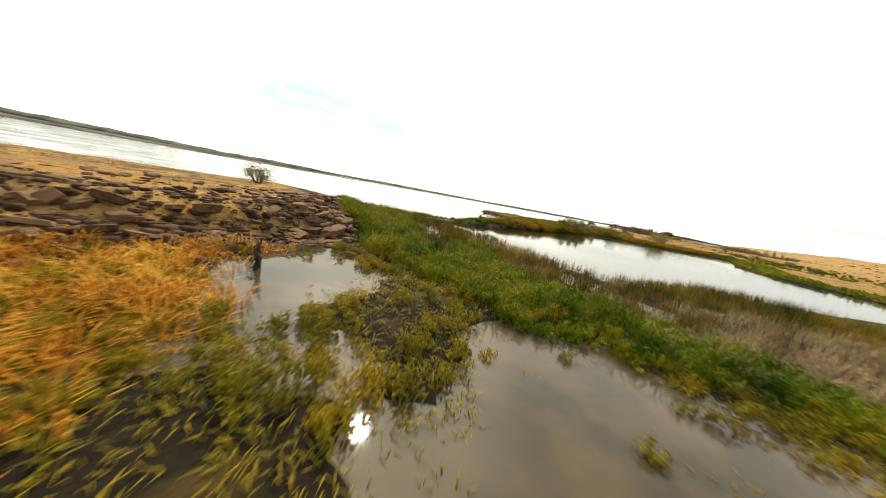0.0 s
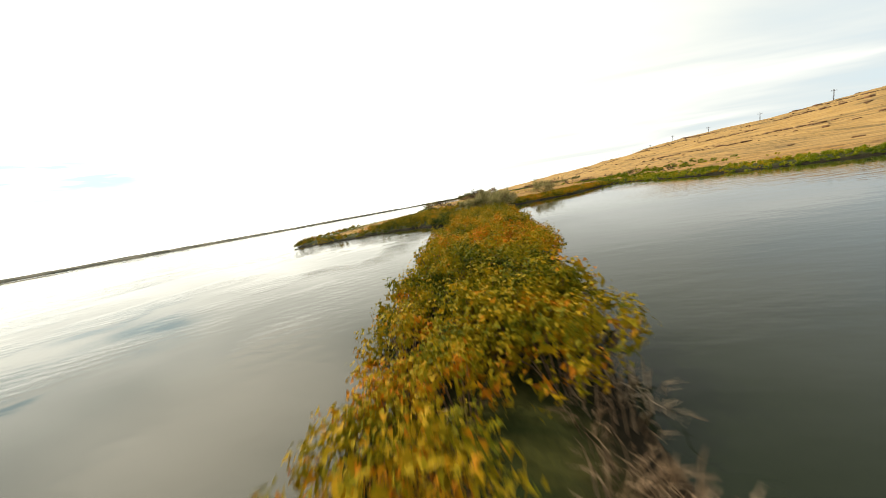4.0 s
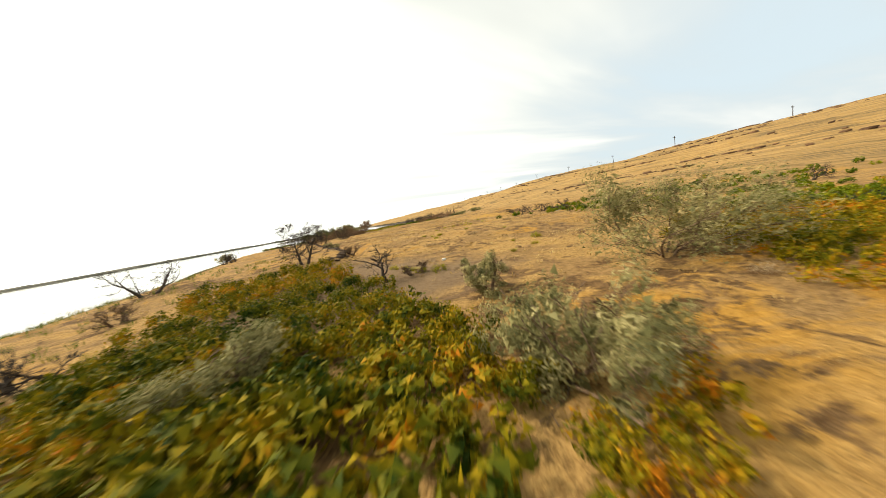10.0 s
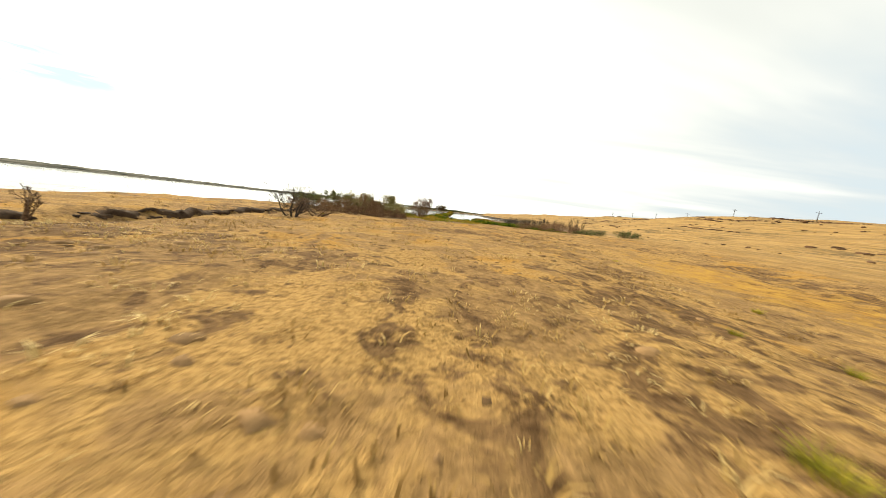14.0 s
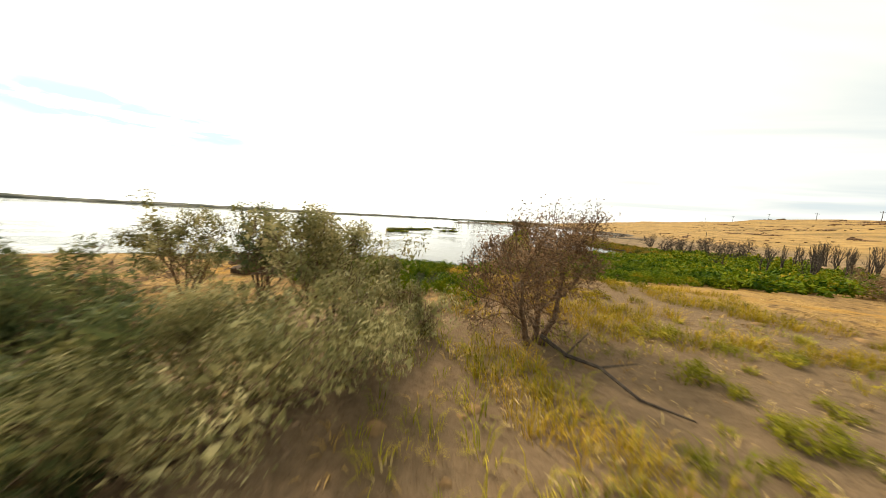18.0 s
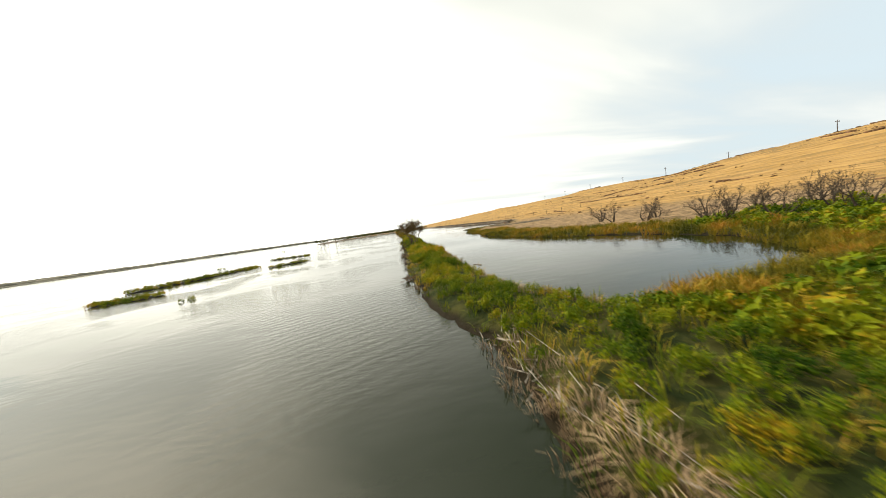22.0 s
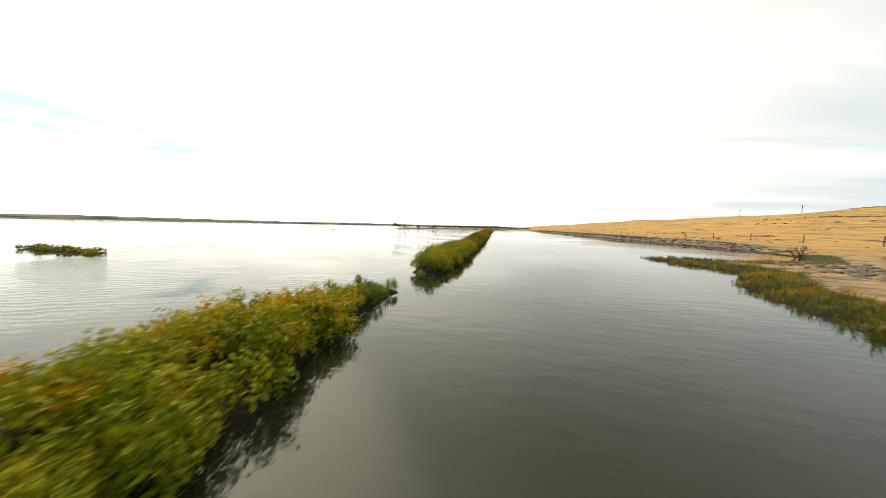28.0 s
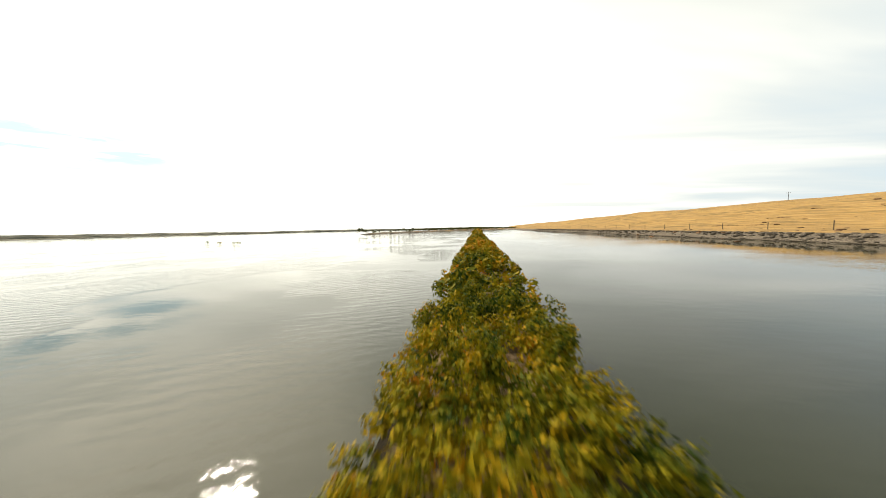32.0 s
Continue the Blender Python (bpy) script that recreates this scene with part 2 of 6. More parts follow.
EAST_BANK = [(-5.7, 275.5), (-5.5, 271), (-5.0, 266), (-4.7, 262), (-4.2, 250), (-4.6, 243), (-4.6, 230), (-4.9, 222), (-5.5, 216), (-5.7, 209), (-5.2, 204), (-3.6, 200.2),
             (0.3, 200.7), (4.3, 200.6), (8.4, 201.2), (13, 207.7), (13.6, 213), (12.2, 220), (9.4, 226.5), (8.6, 233), (8.0, 245),
             (8.2, 251), (11, 257.5), (12, 264), (11, 273), (13.6, 281.7), (19, 289), (17, 298), (17.2, 300.5), (24, 297),
             (33, 300), (42, 310), (46, 325), (46, 345), (44.5, 383), (45, 416), (45, 600), (60, 1000), (150, 2500), (3200, 2500), (3200, -2500)]
LAGOON = [(-19.3, 22), (-18.8, 25), (-18, 31), (-17, 40), (-15.6, 55), (-14.8, 67), (-14.0, 70), (-12.0, 72.2), (-8, 73.8), (-3.2, 75.0), (-0.2, 77.4),
          (3, 81), (7.5, 86), (9.5, 84), (8.5, 76), (8.3, 66), (11, 56), (20, 50), (40, 52), (70, 50), (70, 38), (30, 36),
          (11, 30.5), (0.6, 20.8), (-1.6, 16.6), (-4.5, 15.9), (-7.0, 17.2), (-9.0, 16.9), (-11.4, 17.2), (-13.0, 18.6), (-14.3, 19.2)]
POOLS = [[(-17.8, 19.4), (-12.7, 15.9), (-11.8, 14.2), (-11.8, 13.3), (-13.5, 13.7), (-15.9, 15.9)],
         [(-9.6, 1.2), (-10.7, 5.1), (-8.1, 5.8), (-5.9, 4.1), (-5.2, 1.8), (-6.8, 0.9)],
         [(-4.7, 13.9), (-3.2, 13.2), (-1.5, 12.6), (0.8, 12.5), (0.6, 13.3), (-2, 13.8), (-4, 14.6)],
         [(-3.3, 5.6), (-2.4, 7.3), (-1, 7.5), (1.5, 7.1), (2.8, 6.3), (6, 4), (4, 0), (0, -1), (-1.1, 1.9), (-1.7, 3.2)]]
# low strips and islets: (x, y, half width) along their spine
STRIPS = [[(-5.4, 281.2, 1.0), (-5.3, 284, 1.4), (-5.5, 289, 1.9), (-5.4, 295, 1.9), (-4.85, 301, 1.6), (-4.6, 330, 1.9), (-4.4, 380, 2.1), (-4.2, 455, 2.0)],
          [(-4, 466, 2.5), (-3.5, 520, 2.5)],
          [(-49.6, 240, 0.8), (-45.5, 246, 1.1), (-41, 258, 0.9)], [(-34.5, 250, 0.6), (-29.8, 254.6, 0.7)],
          [(-44, 229.5, 1.0), (-39, 229.5, 0.9)], [(-31, 221.8, 0.5)],
          [(-46.7, 282.6, 0.6), (-36.8, 282.0, 0.6)], [(-55, 272.7, 0.6)], [(-33.1, 263.4, 0.3)],
          [(-98, 399, 0.8)], [(-85, 397, 0.9)], [(-92, 398, 0.4)],
          [(-95, 515, 4), (-60, 640, 12), (0, 850, 40), (90, 1200, 80)]]


def poly_distance(px, py, poly):
    """Signed distance to a closed outline, positive inside."""
    best = np.full(px.shape, 1e18)
    inside = np.zeros(px.shape, bool)
    for (ax, ay), (bx, by) in zip(poly, poly[1:] + poly[:1]):
        dx, dy = bx - ax, by - ay
        u = np.clip(((px - ax) * dx + (py - ay) * dy) / (dx * dx + dy * dy + 1e-12), 0, 1)
        best = np.minimum(best, (px - ax - u * dx) ** 2 + (py - ay - u * dy) ** 2)
        if ay != by:
            inside ^= ((ay > py) != (by > py)) & (px < (bx - ax) * (py - ay) / (by - ay) + ax)
    return np.where(inside, 1, -1) * np.sqrt(best)


def strip_distance(px, py, spine):
    """Distance inside a strip of changing half width."""
    best = np.full(px.shape, -1e9)
    pts = spine if len(spine) > 1 else [spine[0], (spine[0][0] + 0.01, spine[0][1], spine[0][2])]
    for (ax, ay, ar), (bx, by, br) in zip(pts[:-1], pts[1:]):
        dx, dy = bx - ax, by - ay
        u = np.clip(((px - ax) * dx + (py - ay) * dy) / (dx * dx + dy * dy), 0, 1)
        best = np.maximum(best, ar + u * (br - ar) - np.hypot(px - ax - u * dx, py - ay - u * dy))
    return best


def smooth(v, lo, hi):
    u = np.clip((v - lo) / (hi - lo), 0, 1)
    return u * u * (3 - 2 * u)


def hash_noise(px, py, seed=0):
    """Value noise of unit grain."""
    ix, iy = np.floor(px).astype(np.int64), np.floor(py).astype(np.int64)
    fx, fy = px - ix, py - iy
    fx, fy = fx * fx * (3 - 2 * fx), fy * fy * (3 - 2 * fy)

    def grain(a, b):
        h = (a * 374761393 + b * 668265263 + seed * 974634541) & 0x7FFFFFFF
        h = ((h ^ (h >> 13)) * 1274126177) & 0x7FFFFFFF
        return ((h ^ (h >> 16)) & 0xFFFF) / 65535.0

    return ((grain(ix, iy) * (1 - fx) + grain(ix + 1, iy) * fx) * (1 - fy)
            + (grain(ix, iy + 1) * (1 - fx) + grain(ix + 1, iy + 1) * fx) * fy) * 2 - 1


def fractal(px, py, size, octaves=4, seed=0):
    out, amp = 0, 1.0
    for k in range(octaves):
        out = out + amp * hash_noise(px / size + 17.3 * k, py / size - 9.1 * k, seed + k)
        size, amp = size / 2, amp / 2
    return out


def near_line(px, py, pts):
    """Distance to an open line."""
    best = np.full(px.shape, 1e18)
    for (ax, ay), (bx, by) in zip(pts[:-1], pts[1:]):
        dx, dy = bx - ax, by - ay
        u = np.clip(((px - ax) * dx + (py - ay) * dy) / (dx * dx + dy * dy), 0, 1)
        best = np.minimum(best, (px - ax - u * dx) ** 2 + (py - ay - u * dy) ** 2)
    return np.sqrt(best)


def side_of(px, py, pts):
    """Positive to the left of an open line, by its nearest stretch."""
    best, out = np.full(px.shape, 1e18), np.zeros(px.shape)
    for (ax, ay), (bx, by) in zip(pts[:-1], pts[1:]):
        dx, dy = bx - ax, by - ay
        u = np.clip(((px - ax) * dx + (py - ay) * dy) / (dx * dx + dy * dy), 0, 1)
        d = (px - ax - u * dx) ** 2 + (py - ay - u * dy) ** 2
        s = (dx * (py - ay) - dy * (px - ax)) / math.hypot(dx, dy)
        out = np.where(d < best, s, out)
        best = np.minimum(best, d)
    return out


LEDGE = [(-8.6, -30), (-9.5, -10), (-10.6, -2), (-10.4, 1.5), (-10.0, 4.5), (-12.0, 7.5), (-16, 11)]
GULLY = [(-14.5, 98), (-12.8, 103.5), (-12.6, 107), (-14.2, 117), (-16, 130), (-18.5, 150)]


def shore_distance(px, py):
    outer = poly_distance(px, py, WEST_SOUTH + WEST_NORTH + EAST_BANK)
    d = np.minimum(outer, -poly_distance(px, py, LAGOON))
    for pool in POOLS:
        d = np.minimum(d, -poly_distance(px, py, pool))
    for spine in STRIPS:
        d = np.maximum(d, strip_distance(px, py, spine))
    return d


def ground_height(px, py):
    px, py = np.asarray(px, float), np.asarray(py, float)
    d = shore_distance(px, py) + 0.35 * fractal(px, py, 2.2, 3, 3)
    steep = np.where((px > -24) & (px < -3) & (((py > 36) & (py < 62)) | (py > 180)), 0.55, 1.4)
    h = np.where(d > 0, 0.42 * (1 - np.exp(-d / steep)), np.maximum(-1.6, 0.45 * d))
    inland = np.maximum(d, 0)
    # the flooded flat at the start stays a hand's width above the water
    flat_ = smooth(py, 20, 12) * smooth(px, -16, -9)
    h = np.where((d > 0), h * (1 - 0.86 * flat_) + flat_ * 0.13 * fractal(px, py, 1.8, 3, 8), h)
    # rocky plateau beside the start
    ledge = side_of(px, py, LEDGE)
    south = smooth(py, 16, 8)
    h = h + np.where(d > 0, south * (smooth(ledge, -0.5, 0.9) * 0.55 + smooth(ledge, 1.2, 2.4) * 0.45) * smooth(inland, 0, 4), 0)
    # the dry bar
    bar = smooth(py, 86, 108) * smooth(inland, 0.5, 9) * smooth(py, 190, 168)
    swale = np.exp(-((px - 17) / 11) ** 2) * smooth(py, 80, 92) * smooth(py, 150, 128)
    h = h + bar * (0.95 - 0.75 * swale) + bar * 0.10 * fractal(px, py, 3.5, 4, 5) + bar * 0.09 * np.maximum(fractal(px, py, 1.5, 2, 6), -0.15)
    g = side_of(px, py, GULLY)
    gl = smooth(py, 98, 106) * smooth(py, 152, 142)
    h = h + np.where(d > 0, gl * (0.12 * smooth(g, 1.1, 1.6) - 0.75 * np.exp(-((g - 0.3) / 0.9) ** 2)), 0)
    # hill on the land side, its crest running along the river
    bank = np.interp(py, [-500, 40, 90, 190, 230, 300, 340, 600, 1000, 2500], [40, 30, 26, 22, 24, 34, 52, 56, 75, 170])
    u = px - bank
    rise = 0.9 * smooth(u, 2, 22) + np.interp(py, [0, 60, 130, 180, 230, 255, 285, 305, 330, 355, 400, 600], [11.7, 12.5, 11.8, 12.6, 15.6, 16.0, 15.0, 13.6, 12.8, 13.2, 15.2, 14.0]) * smooth(u, 18, 120) + 4.5 * smooth(u, 110, 420)
    rise = rise * (1 + 0.05 * fractal(px, py, 55, 3, 21))
    steps = 0.9 * fractal(px * 0.4, py * 0.12, 6, 3, 30) * smooth(u, 15, 60)
    h = h + np.where(d > 0, rise + steps, 0)
    # railway bank with its stone slope
    rail = smooth(py, 318, 335)
    h = h + np.where(d > 0, rail * (1.0 * smooth(inland, 0.2, 3.2) * smooth(u, 25, -8)), 0)
    return h + np.where(d > 0.5, 0.04 * fractal(px, py, 0.9, 2, 40), 0)


def mesh_object(name, verts, faces, mat, smooth_shade=False, attr=None, parent=None):
    """A mesh from arrays; faces all have the same number of corners."""
    me = bpy.data.meshes.new(name)
    verts, faces = np.asarray(verts, np.float32), np.asarray(faces, np.int32)
    me.vertices.add(len(verts))
    me.vertices.foreach_set("co", verts.ravel())
    k = faces.shape[1]
    me.loops.add(faces.size)
    me.loops.foreach_set("vertex_index", faces.ravel())
    me.polygons.add(len(faces))
    me.polygons.foreach_set("loop_start", np.arange(0, faces.size, k, dtype=np.int32))
    me.polygons.foreach_set("loop_total", np.full(len(faces), k, np.int32))
    if smooth_shade:
        me.polygons.foreach_set("use_smooth", np.ones(len(faces), bool))
    me.update(calc_edges=True)
    if attr is not None:
        a = me.color_attributes.new("cover", "FLOAT_COLOR", "POINT")
        a.data.foreach_set("color", np.asarray(attr, np.float32).ravel())
    me.materials.append(mat)
    ob = new(name, me)
    if parent is not None:
        ob.parent = parent
    return ob


def spread(lo, hi, step, far, grow=1.12):
    mid = list(np.arange(lo, hi + step / 2, step))
    a, s = mid[-1], step
    while a < far:
        s *= grow
        a += s
        mid.append(a)
    a, s = mid[0], step
    while a > -far:
        s *= grow
        a -= s
        mid.insert(0, a)
    return np.array(mid)


MAT_GROUND, MAT_WATER = ground_material(), water_material()
gx, gy = spread(-48, 34, 0.74, 3000), spread(-12, 330, 0.74, 3000)
# a closer net on the bare bar
gx = np.sort(np.concatenate([gx, ((gx[1:] + gx[:-1]) / 2)[(gx[1:] > -14) & (gx[1:] < 9)]]))
gy = np.sort(np.concatenate([gy, ((gy[1:] + gy[:-1]) / 2)[(gy[1:] > 86) & (gy[1:] < 172)]]))
GX, GY = np.meshgrid(gx, gy)
GZ = ground_height(GX, GY)
gd = shore_distance(GX, GY)
# where plants cover the ground; it takes the green with shade painted in
shaded_growth = np.where(GY > 205, smooth(gd, 4.5, 2.0), smooth(gd, 7, 2)) * smooth(GY, -5, 15) * smooth(GY, 318, 306)
shaded_growth = np.maximum(shaded_growth, smooth(GY - np.where(GX > -8, 0.37 * (GX + 6.1), -6.0), 171.5, 173.5) * smooth(GX, 32, 20) * smooth(GY, 222, 210))
shaded_growth = np.maximum(shaded_growth, smooth(GY, 55, 60) * smooth(GY + 0.25 * GX, 80, 76) * smooth(GX, -36, -31) * smooth(GX, 0, -6))
rocky = smooth(GY, 318, 330) * smooth(gd, 9, 6)
orange = np.exp(-(((GX + 6) / 6) ** 2 + ((GY + 2) / 6) ** 2)) + smooth(GX, 30, 45) * 0.35 + 0.55 * np.exp(-((GX - 17) / 8) ** 2 - ((GY - 132) / 18) ** 2)
sandy = np.exp(-(((GX + 8.6) / 2.0) ** 2 + ((GY - 170.5) / 2.6) ** 2)) + np.exp(-(near_line(GX, GY, [(-6.1, 178.2), (-6.4, 184), (-7.0, 188)]) / 0.55) ** 2)
shaded_growth = np.maximum(shaded_growth, smooth(GY, 7, 9) * smooth(GY, 24, 21) * smooth(GX, -24, -22) * smooth(GX, 14, 10))
shaded_growth = shaded_growth * np.clip(1 - 1.3 * sandy, 0, 1)
litter = 0.9 * np.exp(-((GX + 1.5) / 7) ** 2 - ((GY - 166) / 8) ** 2) + np.exp(-((GX + 11) / 7) ** 2 - ((GY - 156) / 8) ** 2) + 0.8 * np.exp(-((GX + 6.2) / 2.5) ** 2 - ((GY - 160.5) / 3.5) ** 2) + 0.9 * np.exp(-((GX + 15) / 5.5) ** 2 - ((GY - 94) / 7) ** 2) + 0.35 * np.exp(-((GX + 9) / 4) ** 2 - ((GY - 91) / 4) ** 2)
cov = np.stack([shaded_growth, rocky, orange, np.clip(litter, 0, 1)], -1)
nx, ny = len(gx), len(gy)
idx = np.arange(nx * ny).reshape(ny, nx)
quads = np.stack([idx[:-1, :-1], idx[:-1, 1:], idx[1:, 1:], idx[1:, :-1]], -1).reshape(-1, 4)
ground = mesh_object("ground", np.stack([GX, GY, GZ], -1).reshape(-1, 3), quads, MAT_GROUND, True, cov.reshape(-1, 4))
tagged(ground, "dry tan grassland and earth banks sloping to the river", "ground", kind="structure")
water = mesh_object("water", [(-4500, -4500, 0), (4500, -4500, 0), (4500, 4500, 0), (-4500, 4500, 0)], [(0, 1, 2, 3)], MAT_WATER)
tagged(water, "calm grey-green river water mirroring the bright sky", "water", kind="structure")


# ---- plants: materials and building blocks ----
def leaf_material(name, stops, grain=0.9, through=0.22, blotch=None, rough=0.6):
    """Leaves whose colour drifts from shrub to shrub and from leaf to leaf; some light passes through them."""
    m, n, b = material(name, rough, 0.06)
    geo = n.add("ShaderNodeNewGeometry")
    pos = geo.outputs["Position"]
    drift = n.noise(pos, grain, 3.0, 0.6)
    leaf = geo.outputs["Random Per Island"]
    fac = n.math("ADD", n.math("MULTIPLY", n.math("SUBTRACT", drift, 0.5), 2.3), n.math("ADD", n.math("MULTIPLY", leaf, 0.45), 0.28))
    if blotch:
        fac = n.math("ADD", fac, n.math("MULTIPLY", n.math("SUBTRACT", n.noise(pos, blotch, 2.0), 0.5), 1.6))
    col = n.ramp(fac, *stops)
    n.tree.links.new(col, b.inputs["Base Color"])
    glow = n.add("ShaderNodeBsdfTranslucent", {"Color": col})
    both = n.add("ShaderNodeMixShader", {0: through, 1: b.outputs[0], 2: glow.outputs[0]})
    n.tree.links.new(both.outputs[0], m.node_tree.nodes["Material Output"].inputs["Surface"])
    return m


def bark_material(name, dark, light, scale=9.0):
    m, n, b = material(name, 0.9, 0.15)
    pos = n.add("ShaderNodeNewGeometry").outputs["Position"]
    v = n.noise(pos, scale, 5.0, 0.7)
    n.tree.links.new(n.mix(n.step(v, 0.3, 0.7), dark, light), b.inputs["Base Color"])
    bump(n, b, v, 0.6, 0.02)
    return m


YELLOW, ORANGE = (0.355, 0.213, 0.008), (0.461, 0.154, 0.008)
LEAF_AUTUMN = leaf_material("autumn_leaves", ((0.0, (0.023, 0.043, 0.004)), (0.30, (0.105, 0.106, 0.005)), (0.54, (0.225, 0.170, 0.006)), (0.80, YELLOW), (0.97, ORANGE)), 1.3, 0.22, 0.16)
LEAF_GREEN = leaf_material("green_leaves", ((0.0, (0.017, 0.045, 0.002)), (0.34, (0.066, 0.108, 0.004)), (0.62, (0.150, 0.182, 0.006)), (0.90, (0.205, 0.200, 0.008)), (1.0, (0.28, 0.185, 0.010))), 0.9, 0.22, 0.28)
LEAF_WILLOW = leaf_material("willow_leaves", ((0.0, (0.054, 0.092, 0.005)), (0.36, (0.150, 0.181, 0.008)), (0.66, (0.240, 0.232, 0.009)), (0.92, (0.350, 0.255, 0.011)), (1.0, (0.46, 0.21, 0.011))), 1.1, 0.22, 0.14)
LEAF_SILVER = leaf_material("silver_leaves", ((0.0, (0.085, 0.088, 0.034)), (0.5, (0.265, 0.235, 0.090)), (1.0, (0.54, 0.45, 0.21))), 1.6, 0.25)
LEAF_DARK = leaf_material("dark_sage_leaves", ((0.0, (0.060, 0.078, 0.030)), (0.5, (0.120, 0.137, 0.049)), (1.0, (0.256, 0.220, 0.074))), 1.6, 0.36)
LEAF_DRY = leaf_material("dry_brown_leaves", ((0.0, (0.110, 0.058, 0.026)), (0.5, (0.250, 0.142, 0.070)), (1.0, (0.430, 0.265, 0.145))), 1.5, 0.38)
LEAF_TREE = leaf_material("tree_leaves", ((0.0, (0.026, 0.034, 0.010)), (0.5, (0.060, 0.066, 0.018)), (1.0, (0.140, 0.120, 0.030))), 1.2, 0.3)
LEAF_DEEP = leaf_material("deep_green_leaves", ((0.0, (0.012, 0.036, 0.002)), (0.5, (0.040, 0.088, 0.004)), (1.0, (0.105, 0.150, 0.006))), 1.1, 0.2)
LEAF_RUST = leaf_material("rusty_tree_leaves", ((0.0, (0.030, 0.028, 0.010)), (0.5, (0.085, 0.062, 0.018)), (1.0, (0.20, 0.115, 0.030))), 1.2, 0.3)
REED_BROWN = leaf_material("brown_reeds", ((0.0, (0.034, 0.034, 0.005)), (0.4, (0.098, 0.078, 0.009)), (0.75, (0.217, 0.133, 0.021)), (1.0, (0.343, 0.223, 0.052))), 0.9, 0.25, 0.2)
REED_DARK = leaf_material("dark_reeds", ((0.0, (0.022, 0.018, 0.008)), (0.5, (0.060, 0.045, 0.018)), (0.85, (0.12, 0.085, 0.03)), (1.0, (0.16, 0.15, 0.04))), 0.9, 0.2)
GRASS_DEAD = leaf_material("dead_grass", ((0.0, (0.075, 0.045, 0.025)), (0.5, (0.20, 0.135, 0.08)), (1.0, (0.36, 0.27, 0.18))), 1.4, 0.15)
REED_OLIVE = leaf_material("olive_reeds", ((0.0, (0.040, 0.046, 0.008)), (0.3, (0.095, 0.092, 0.010)), (0.6, (0.185, 0.145, 0.014)), (0.85, (0.280, 0.165, 0.016)), (1.0, (0.33, 0.160, 0.026))), 0.35, 0.25, 0.2)
REED_GREEN = leaf_material("green_reeds", ((0.0, (0.034, 0.070, 0.007)), (0.5, (0.115, 0.145, 0.012)), (0.85, (0.268, 0.209, 0.020)), (1.0, (0.403, 0.255, 0.041))), 0.7, 0.3, 0.15)
GRASS_BEIGE = leaf_material("beige_grass", ((0.0, (0.147, 0.096, 0.044)), (0.5, (0.303, 0.209, 0.111)), (1.0, (0.459, 0.344, 0.204))), 1.2, 0.2)
GRASS_GOLD = leaf_material("golden_grass", ((0.0, (0.263, 0.101, 0.011)), (0.45, (0.555, 0.226, 0.020)), (1.0, (0.662, 0.393, 0.055))), 0.8, 0.25, 0.3)
GRASS_STRAW = leaf_material("straw_grass", ((0.0, (0.216, 0.124, 0.038)), (0.5, (0.454, 0.292, 0.097)), (1.0, (0.600, 0.454, 0.194))), 0.9, 0.2, 0.2)
GRASS_YELLOW = leaf_material("yellow_grass", ((0.0, (0.16, 0.13, 0.012)), (0.5, (0.36, 0.25, 0.022)), (1.0, (0.50, 0.30, 0.035))), 0.7, 0.22, 0.3)
TUFT_LIME = leaf_material("lime_tufts", ((0.0, (0.107, 0.116, 0.011)), (0.5, (0.287, 0.260, 0.024)), (1.0, (0.516, 0.382, 0.048))), 0.7, 0.25)
WEED = leaf_material("water_weed", ((0.0, (0.079, 0.082, 0.008)), (0.5, (0.201, 0.164, 0.011)), (1.0, (0.387, 0.246, 0.017))), 0.8, 0.25)
BARK_BURNT = bark_material("burnt_bark", (0.022, 0.018, 0.014), (0.10, 0.075, 0.055))
BARK_BROWN = bark_material("brown_bark", (0.065, 0.040, 0.023), (0.23, 0.150, 0.090))
BARK_PALE = bark_material("pale_twigs", (0.15, 0.105, 0.062), (0.42, 0.32, 0.20))
BARK_GREY = bark_material("weathered_wood", (0.16, 0.14, 0.115), (0.45, 0.40, 0.33), 5.0)

rng = np.random.default_rng(7)


def unit(v):
    return v / (np.linalg.norm(v, axis=-1, keepdims=True) + 1e-9)


def leaves_at(centres, size, r, out=None, slim=0.45, face=None):
    """Pointed leaves at the given centres; with face they lie square to it, else each is turned its own way. (n, 3, 3)"""
    n = len(centres)
    if face is None:
        u = unit(r.normal(size=(n, 3)) + (0 if out is None else out))
        v = unit(np.cross(u, r.normal(size=(n, 3))))
    else:
        f = unit(face + r.normal(0, 0.38, (n, 3)))
        u = unit(np.cross(f, r.normal(size=(n, 3))))
        v = np.cross(f, u)
    s = size * r.uniform(0.6, 1.35, (n, 1))
    u, v = u * s / 2, v * s * slim
    return np.stack([centres - u + v * 0.6, centres - u * 0.4 - v * 0.7, centres + u], 1)


